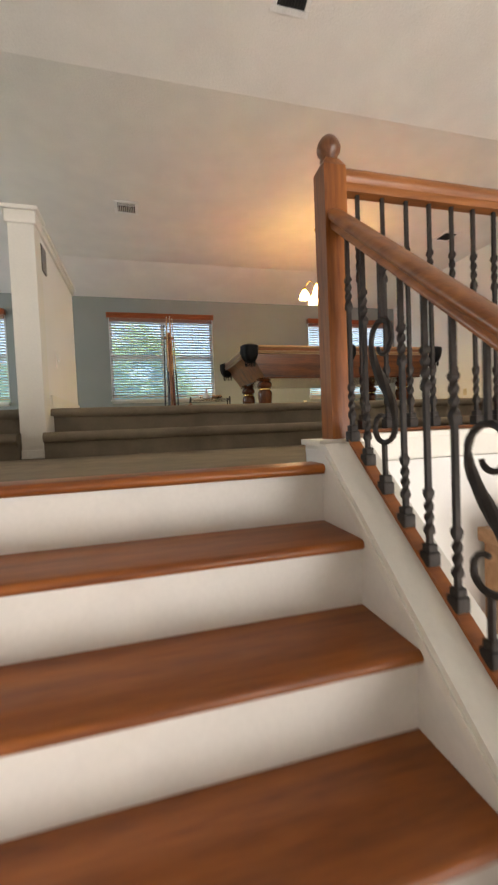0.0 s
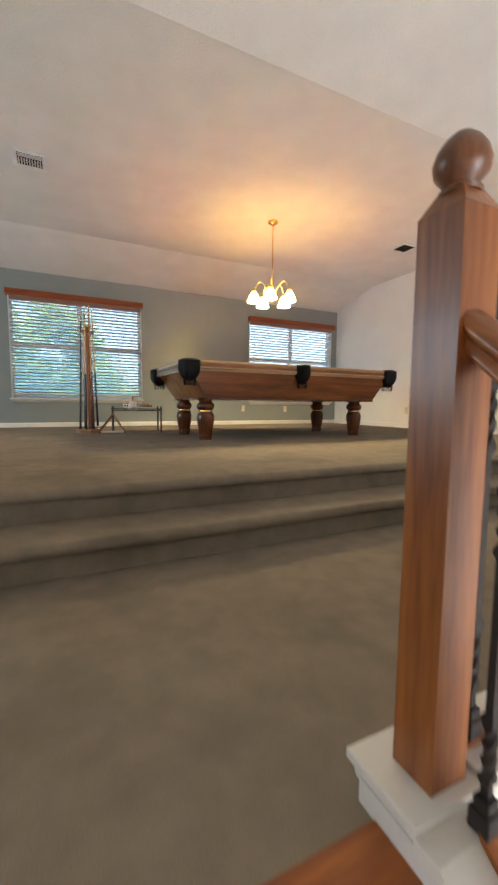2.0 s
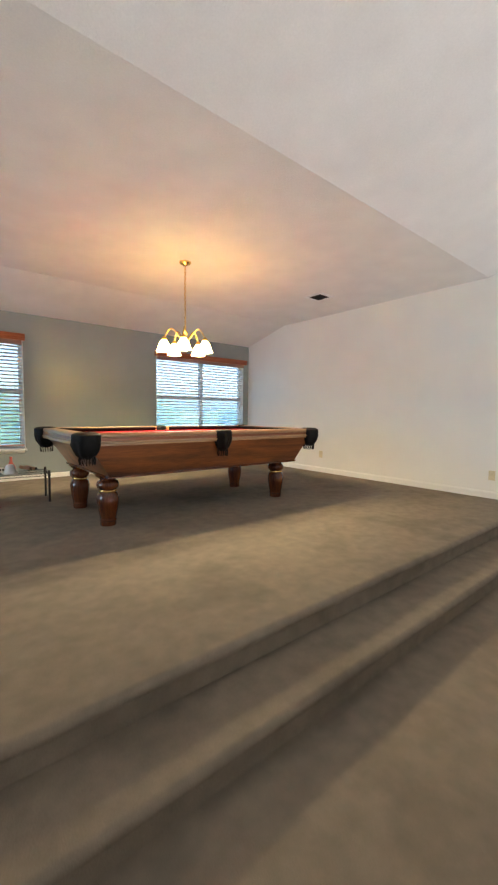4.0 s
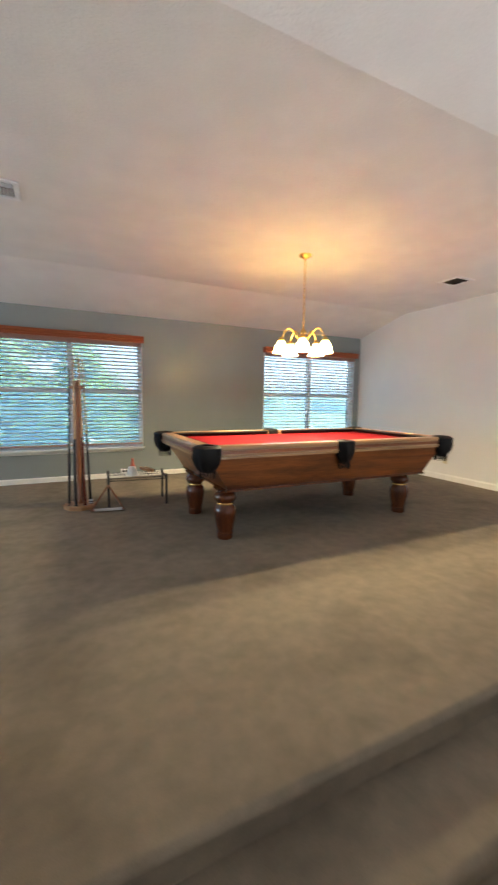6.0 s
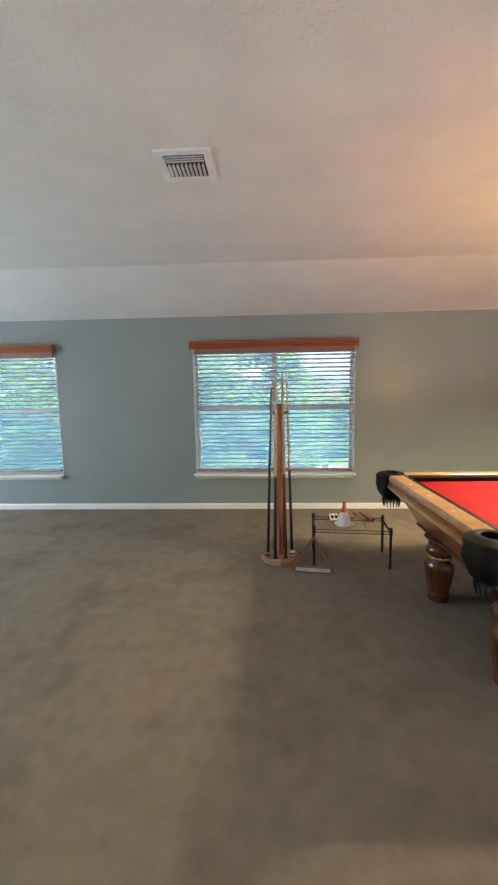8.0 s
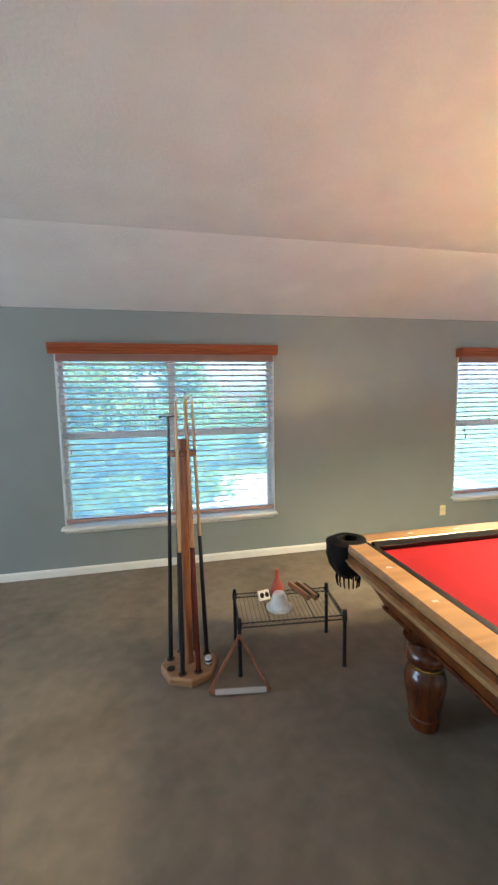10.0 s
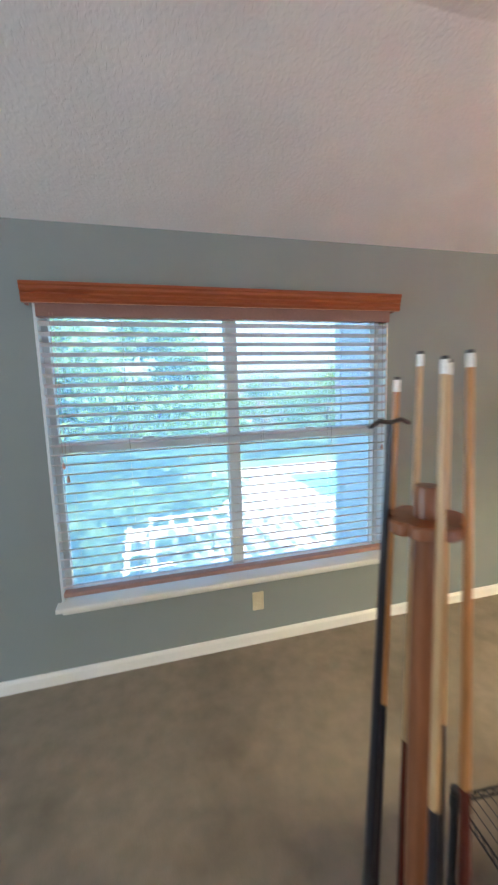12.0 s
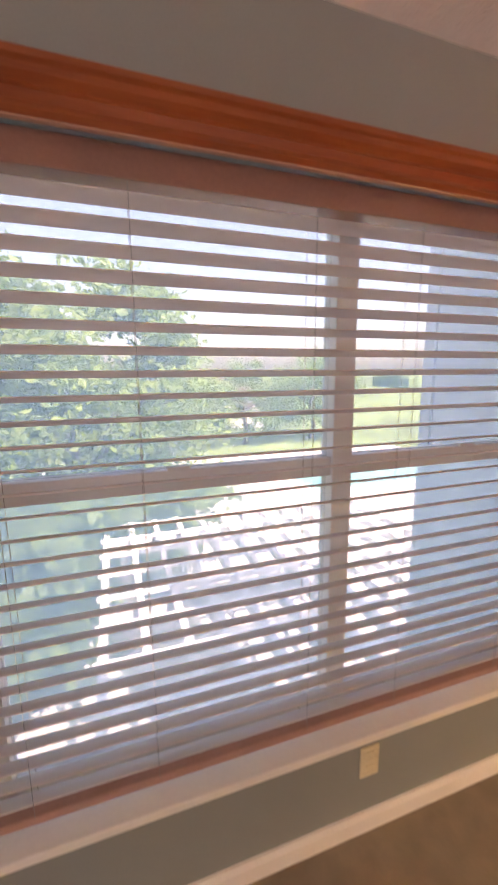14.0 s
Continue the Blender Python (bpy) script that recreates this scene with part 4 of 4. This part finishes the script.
def cue(hole, length, butt, shaft, butt_len, label, tip=True, lean=0.078):
    a = 2 * math.pi * (hole + 0.5) / 8
    p = Vector((RX + 0.115 * math.cos(a), RY + 0.115 * math.sin(a), 0.052))
    q = Vector((RX + lean * math.cos(a), RY + lean * math.sin(a), CZ))
    c = thing("pool_cue", Matrix.Translation(p) @ (q - p).to_track_quat("Z", "Y").to_matrix().to_4x4(), label, "pool cue", "cues in the rack")
    def rad(z):
        return 0.0145 + (0.0065 - 0.0145) * z / length
    bm = B()
    lathe(bm, [(0.011, 0), (rad(0), 0.006), (rad(0.2), 0.2), (rad(butt_len), butt_len)], 14)
    part("butt", bm, butt, c, "", 40)
    part("shaft", rod(B(), (0, 0, butt_len), (0, 0, length - 0.03 if tip else length + 0.003), rad(butt_len) * 0.985, 0.0066, 14), shaft, c, "", 40)
    if tip:
        part("ferrule", rod(B(), (0, 0, length - 0.03), (0, 0, length - 0.006), 0.0067, 0.0065, 12), M_FERRULE, c, "white ferrule")
        part("tip", rod(B(), (0, 0, length - 0.006), (0, 0, length), 0.0064, 0.0058, 12), M_CUEB, c, "dark leather tip")
    return c


cue(2, 1.52, M_CUEB, M_CUEO, 0.78, "cue with black butt and amber shaft standing in the rack")
cue(5, 1.55, M_CUEB, M_CUEW, 0.70, "cue with black butt and pale shaft standing in the rack")
cue(6, 1.56, M_CUER, M_CUEO, 0.72, "cue with burgundy butt and amber shaft standing in the rack")
cue(0, 1.55, M_CUEB, M_CUEW, 0.74, "cue with dark butt and pale maple shaft standing in the rack")
cue(1, 1.57, M_CUER, M_CUEW, 0.66, "cue with burgundy butt and maple shaft standing in the rack")
br = cue(3, 1.43, M_CUEB, M_CUEB, 0.7, "black mechanical bridge stick with a cross head", False)
br.name = "bridge_stick"
across = br.matrix_world.to_3x3().inverted() @ Vector((0.96, 0.28, 0))
part("cross_head", tube(B(), [across * a + Vector((0, 0, h_)) for a, h_ in ((-0.056, 1.428), (-0.03, 1.437), (0, 1.432), (0.03, 1.437), (0.056, 1.428))], 0.0045, 8), M_CUEB, br, "black notched head")

hx, hy = 0.115 * math.cos(math.radians(337.5)), 0.115 * math.sin(math.radians(337.5))
cup = thing("chalk_holder", pose(RX + hx, RY + hy, 0.053), "small white and black chalk holder on the rack base", "chalk holder")
part("holder", lathe(B(), [(0.017, 0.0), (0.02, 0.004), (0.02, 0.034), (0.018, 0.038), (0.001, 0.038)], 18), M_PLASTW, cup, "", 50)
part("dark_band", lathe(B(), [(0.0203, 0.012), (0.0206, 0.013), (0.0206, 0.023), (0.0203, 0.024)], 18), M_LEATHER, cup, "black band", 50)
# ---------------------------------------------------------------- wire stand and the things on it
stand = thing("wire_stand", pose(1.625, 6.475, 0, 0, 0, -5.5), "low black wire rack table", "wire rack")
SXH, SYH, SZ = 0.308, 0.172, 0.315
for sx in (-1, 1):
    for sy in (-1, 1):
        bm = B()
        rod(bm, (sx * SXH, sy * SYH, 0.004), (sx * SXH, sy * SYH, SZ + 0.022), 0.0115, None, 14)
        rod(bm, (sx * SXH, sy * SYH, 0.0), (sx * SXH, sy * SYH, 0.012), 0.014, 0.0125, 14)
        rod(bm, (sx * SXH, sy * SYH, SZ - 0.03), (sx * SXH, sy * SYH, SZ + 0.01), 0.0155, 0.014, 14)
        lathe(bm, [(0.0115, SZ + 0.022), (0.0135, SZ + 0.024), (0.012, SZ + 0.031), (0.001, SZ + 0.034)], 12, (sx * SXH, sy * SYH, 0))
        part("leg", bm, M_BLACK, stand)
for sy in (-1, 1):
    bm = B()
    tube(bm, [(-SXH, sy * SYH, SZ), (SXH, sy * SYH, SZ)], 0.0032, 6)
    tube(bm, [(-SXH, sy * SYH, SZ - 0.026), (SXH, sy * SYH, SZ - 0.026)], 0.0032, 6)
    tube(bm, [(-SXH + 2 * SXH * i / 40, sy * SYH, SZ - 0.013 + (0.012 if i % 2 else -0.012)) for i in range(41)], 0.002, 5)
    part("side_rail", bm, M_BLACK, stand)
for sx in (-1, 1):
    bm = B()
    tube(bm, [(sx * SXH, -SYH, SZ), (sx * SXH, SYH, SZ)], 0.0032, 6)
    tube(bm, [(sx * SXH, -SYH, SZ - 0.026), (sx * SXH, SYH, SZ - 0.026)], 0.0032, 6)
    tube(bm, [(sx * SXH, -SYH + 2 * SYH * i / 22, SZ - 0.013 + (0.012 if i % 2 else -0.012)) for i in range(23)], 0.002, 5)
    part("end_rail", bm, M_BLACK, stand)
for i in range(1, 24):
    x = -SXH + 2 * SXH * i / 24
    part("wire", tube(B(), [(x, -SYH, SZ + 0.003), (x, SYH, SZ + 0.003)], 0.0016, 5), M_BLACK, stand)
for x in (-0.13, 0.13):
    part("cross_wire", tube(B(), [(x - 0.004, -SYH, SZ - 0.001), (x - 0.004, SYH, SZ - 0.001)], 0.0032, 5), M_BLACK, stand)
TOP = SZ + 0.005
bt = thing("shaker_bottle", pose(1.60, 6.595, TOP), "red plastic shaker bottle with a narrow neck", "bottle")
part("bottle", lathe(B(), [(0.034, 0), (0.041, 0.006), (0.043, 0.03), (0.038, 0.06), (0.026, 0.085), (0.016, 0.11), (0.013, 0.15), (0.015, 0.155), (0.015, 0.168), (0.001, 0.17)], 20), M_REDP, bt, "", 50)
cn = thing("powder_cone", pose(1.565, 6.43, TOP), "white hand powder cone on a round dish", "powder cone")
part("dish", lathe(B(), [(0.07, 0.0), (0.078, 0.004), (0.08, 0.012), (0.074, 0.01), (0.001, 0.008)], 24), M_PLASTW, cn, "", 50)
part("cone", lathe(B(), [(0.058, 0.008), (0.06, 0.02), (0.05, 0.055), (0.038, 0.09), (0.03, 0.1), (0.024, 0.098), (0.018, 0.085), (0.001, 0.08)], 24), M_PLASTW, cn, "white powder cone", 50)
ch = thing("chalk_tray", pose(1.50, 6.55, TOP + 0.03, 58, 8, 25), "small white tray with black inlay leaning on the cone", "tray")
bm = B()
box(bm, -0.044, 0.044, -0.03, 0.03, -0.006, 0.006, 0.004)
part("tray", bm, M_PLASTW, ch)
for dx in (-0.02, 0.02):
    part("inlay", lathe(B(), [(0.0155, 0.0062), (0.0155, 0.009), (0.001, 0.009)], 14, (dx, 0, 0)), M_LEATHER, ch, "black inlay")


def brush(m, label):
    b = thing("table_brush", m, label, "brush", "table brushes")
    bm = B()
    box(bm, -0.11, 0.11, -0.017, 0.017, 0.0, 0.024, 0.008, 3)
    part("handle", bm, M_BASEW, b, "light wood handle")
    bm = B()
    box(bm, -0.085, 0.085, -0.013, 0.013, -0.028, 0.0, 0.003)
    part("bristles", bm, M_BRISTLE, b, "black bristles")


brush(pose(1.735, 6.535, TOP + 0.04, 75, 0, 285), "wooden table brush with black bristles on the wire rack")
brush(pose(1.785, 6.525, TOP + 0.04, 78, 0, 282), "wooden rail brush with black bristles lying beside another")
# ball triangle leaning on the stand
A, Bq, C = Vector((1.115, 6.235, 0.012)), Vector((1.435, 6.185, 0.012)), Vector((1.30, 6.335, 0.245))
tri = thing("ball_triangle", pose(0, 0, 0), "wooden ball triangle leaning against the wire rack", "ball rack")
for p, q in ((A, Bq), (Bq, C), (C, A)):
    d = (q - p).normalized()
    nrm = (Bq - A).cross(C - A).normalized()
    side = nrm.cross(d)
    m = Matrix((d, side, nrm)).transposed().to_4x4()
    m.translation = (p + q) / 2
    bm = B()
    ln = (q - p).length / 2
    box(bm, -ln - 0.004, ln + 0.004, -0.007, 0.007, -0.024, 0.024, 0.004)
    bmesh.ops.transform(bm, matrix=m, verts=bm.verts)
    part("bar", bm, M_POST, tri)
    if p == A:
        bm = B()
        box(bm, -ln + 0.03, ln - 0.02, -0.0095, -0.0075, -0.013, 0.013)
        box(bm, -ln + 0.03, ln - 0.02, -0.014, 0.014, 0.0242, 0.0262)
        bmesh.ops.transform(bm, matrix=m, verts=bm.verts)
        part("label", bm, M_LABEL, tri, "pale printed strip")

# ---------------------------------------------------------------- cabinet in the foyer below
cab = thing("foyer_cabinet", pose(1.99, NOSE_Y - 0.2, LOW), "orange-toned wooden cabinet against the wall below", "cabinet")
ch_ = 2.56
part("carcass", box(B(), -0.26, 0.26, -0.16, 0.2, 0.08, ch_ - 0.03, 0.004), M_BASEW, cab)
part("cornice", box(B(), -0.29, 0.29, -0.19, 0.2, ch_ - 0.03, ch_ + 0.02, 0.008), M_BASEW, cab)
for sx in (-1, 1):
    d = part("door", box(B(), min(0, sx * 0.25) + 0.004, max(0, sx * 0.25) - 0.004, -0.178, -0.161, 0.12, ch_ - 0.06, 0.004), M_BASEW, cab)
    part("handle", rod(B(), (sx * 0.03, -0.19, 1.05), (sx * 0.03, -0.19, 1.2), 0.006), M_BRASS, d)
part("plinth", box(B(), -0.25, 0.25, -0.15, 0.2, 0, 0.08), M_BASEW, cab)

# ---------------------------------------------------------------- outside the windows
GZ = -3.3
structure("ground", box(B(), -600, 600, YW + 0.16, 900, GZ - 0.5, GZ), M_LAWN, "green lawn reaching the distance")
structure("patio", box(B(), -7.0, 18.0, YW + 0.2, 29.0, GZ, GZ + 0.06), M_PATIO, "pale concrete patio and pool deck")
structure("water", box(B(), 8.0, 16.0, 21.0, 26.0, GZ + 0.055, GZ + 0.066), M_POOL, "turquoise water of a swimming pool", category="water")
bm = B()
for a, b, c, d in ((7.7, 16.3, 20.7, 21.0), (7.7, 16.3, 26.0, 26.3), (7.7, 8.0, 21.0, 26.0), (16.0, 16.3, 21.0, 26.0)):
    box(bm, a, b, c, d, GZ + 0.058, GZ + 0.11, 0.01)
structure("trim", bm, M_PERG, "pale coping round the pool")
# white pergola below the windows
pg = thing("pergola", pose(0, 0, 0), "white painted wooden pergola over the patio", "pergola")
PZ = -1.15
for x in (0.4, 4.6):
    for y in (9.6, 13.6):
        part("post", box(B(), x - 0.07, x + 0.07, y - 0.07, y + 0.07, GZ + 0.06, PZ - 0.2, 0.006), M_PERG, pg)
for y in (9.6, 11.6, 13.6):
    part("beam", box(B(), 0.05, 5.0, y - 0.06, y + 0.06, PZ - 0.2, PZ, 0.006), M_PERG, pg)
raf_me = finish("rafter", box(B(), -0.04, 0.04, 9.2, 14.0, PZ, PZ + 0.14, 0.005), M_PERG)
for i in range(13):
    share("rafter", raf_me, pg, pose(0.13 + 0.4 * i, 0, 0))
lat_me = finish("purlin", box(B(), 0.05, 5.0, -0.035, 0.035, PZ + 0.14, PZ + 0.18, 0.004), M_PERG)
for i in range(9):
    share("purlin", lat_me, pg, pose(0, 9.3 + 0.56 * i, 0))
# boxed chimney breast of the house, standing out beside the middle window
chim = thing("chimney_breast", pose(0, 0, 0), "pale lavender-grey clad chimney box on the house wall", "chimney")
part("box", box(B(), 2.2, 3.75, YW + 0.165, 9.03, GZ, 5.2, 0.01), M_SIDING, chim)
for i in range(22):
    part("lap", box(B(), 2.188, 2.2, YW + 0.17, 9.03, GZ + 0.2 + 0.36 * i, GZ + 0.212 + 0.36 * i), M_SIDING, chim)
part("corner_board", box(B(), 2.18, 2.27, 8.96, 9.045, GZ, 5.2, 0.004), M_SIDING, chim)
# distant house with a pale roofline
far = thing("far_house", pose(6.5, 46, GZ), "distant cream house with a low hip roof", "house")
part("wall", box(B(), -7, 7, -5, 5, 0, 3.0), M_PERG, far)
part("roof", extrude(B(), [(-7.6, 3.0), (7.6, 3.0), (3.5, 5.4), (-3.5, 5.4)], "Y", -5.6, 5.6), M_ROOF, far)
for x in (-4.5, -1.5, 1.5, 4.5):
    part("window", box(B(), x - 0.6, x + 0.6, -5.06, -4.99, 0.9, 2.3), M_DUCT, far)


def leaf_mesh(seed, count, rx, ry, rz):
    """A crown of many small bent leaves gathered in clumps, with gaps between them."""
    rnd = random.Random(seed)
    vs, fs = [], []
    clumps = []
    for _ in range(70):
        while True:
            p = Vector((rnd.uniform(-1, 1), rnd.uniform(-1, 1), rnd.uniform(-1, 1)))
            if 0.35 < p.length < 1:
                break
        clumps.append((Vector((p.x * rx, p.y * ry, p.z * rz)), rnd.uniform(0.25, 0.55) * min(rx, rz) * 0.55))
    for _ in range(count):
        c, r = rnd.choice(clumps)
        p = c + Vector((rnd.gauss(0, 1), rnd.gauss(0, 1), rnd.gauss(0, 0.7))) * r * 0.55
        d = Vector((rnd.gauss(0, 1), rnd.gauss(0, 1), rnd.gauss(0, 0.7) - 0.3)).normalized()
        s = d.cross(Vector((rnd.gauss(0, 1), rnd.gauss(0, 1), rnd.gauss(0, 1)))).normalized()
        L, w = rnd.uniform(0.12, 0.24), rnd.uniform(0.045, 0.08)
        up = d.cross(s) * 0.02
        i = len(vs)
        vs += [p, p + d * L * 0.5 + s * w + up, p + d * L, p + d * L * 0.5 - s * w + up]
        fs += [(i, i + 1, i + 2), (i, i + 2, i + 3)]
    me = bpy.data.meshes.new("crown")
    me.from_pydata([tuple(v) for v in vs], [], fs)
    me.materials.append(M_LEAF)
    return me


def tree(x, y, crown_z, rx, ry, rz, seed, count=14000):
    t = thing("tree", pose(x, y, GZ), "broad leafy green tree beyond the patio", "tree", "garden trees")
    rnd = random.Random(seed + 50)
    bm = B()
    H = crown_z - GZ
    pts = [(0.1 * math.sin(i), 0.1 * math.cos(i * 1.3), H * i / 7) for i in range(8)]
    tube(bm, pts, 0.2, 10, [1.3, 1, 0.9, 0.8, 0.72, 0.6, 0.45, 0.25])
    for i in range(9):
        a = rnd.uniform(0, 6.28)
        z = H * rnd.uniform(0.55, 0.95)
        q = Vector((math.cos(a) * rx * 0.7, math.sin(a) * ry * 0.7, z + rnd.uniform(0.4, 1.2) * rz * 0.6))
        tube(bm, [(0, 0, z), (q.x * 0.5, q.y * 0.5, z + (q.z - z) * 0.4), tuple(q)], 0.07, 6, [1, 0.6, 0.25])
    part("trunk", bm, M_BARK, t, "brown trunk and limbs", 60)
    cr = share("crown", leaf_mesh(seed, count, rx, ry, rz), t, pose(0, 0, H))
    return t


tree(-0.5, 15.7, 0.45, 3.1, 2.2, 3.5, 1, 36000)
tree(-1.75, 12.9, -1.5, 1.75, 1.5, 1.5, 8, 15000)
tree(-6.2, 13.2, 0.8, 2.6, 2.3, 2.8, 2)
tree(-10.5, 17.0, 1.2, 3.2, 3.0, 3.2, 3)
tree(3.4, 31.5, 0.1, 4.4, 2.6, 2.7, 4)
tree(9.0, 33.0, -0.2, 4.4, 2.6, 2.5, 7)
tree(-9.0, 31.5, 1.4, 4.2, 3.5, 3.8, 5)
tree(14.5, 33.5, 0.6, 3.4, 3.0, 3.0, 6)
# far woods at the horizon
rnd = random.Random(9)
bm = B()
cols = 160
rows = []
for i in range(cols + 1):
    a = math.pi * (0.03 + 0.94 * i / cols)
    r = 150 + 12 * math.sin(i * 0.7)
    hgt = 6 + 3.0 * noise.noise((i * 0.21, 0, 0)) + 1.5 * noise.noise((i * 1.1, 3, 0))
    rows.append([bm.verts.new((r * math.cos(a) * k, r * math.sin(a) * k, GZ - 0.5 + hgt * f)) for f, k in ((0, 1.0), (0.6, 1.01), (0.9, 1.03), (1.0, 1.06), (0, 1.12))])
for p, q in zip(rows, rows[1:]):
    for j in range(4):
        bm.faces.new((p[j], q[j], q[j + 1], p[j + 1]))
tagged(part("far_woods", bm, M_HILL, None, "line of distant woods"), category="woods", kind="stuff")
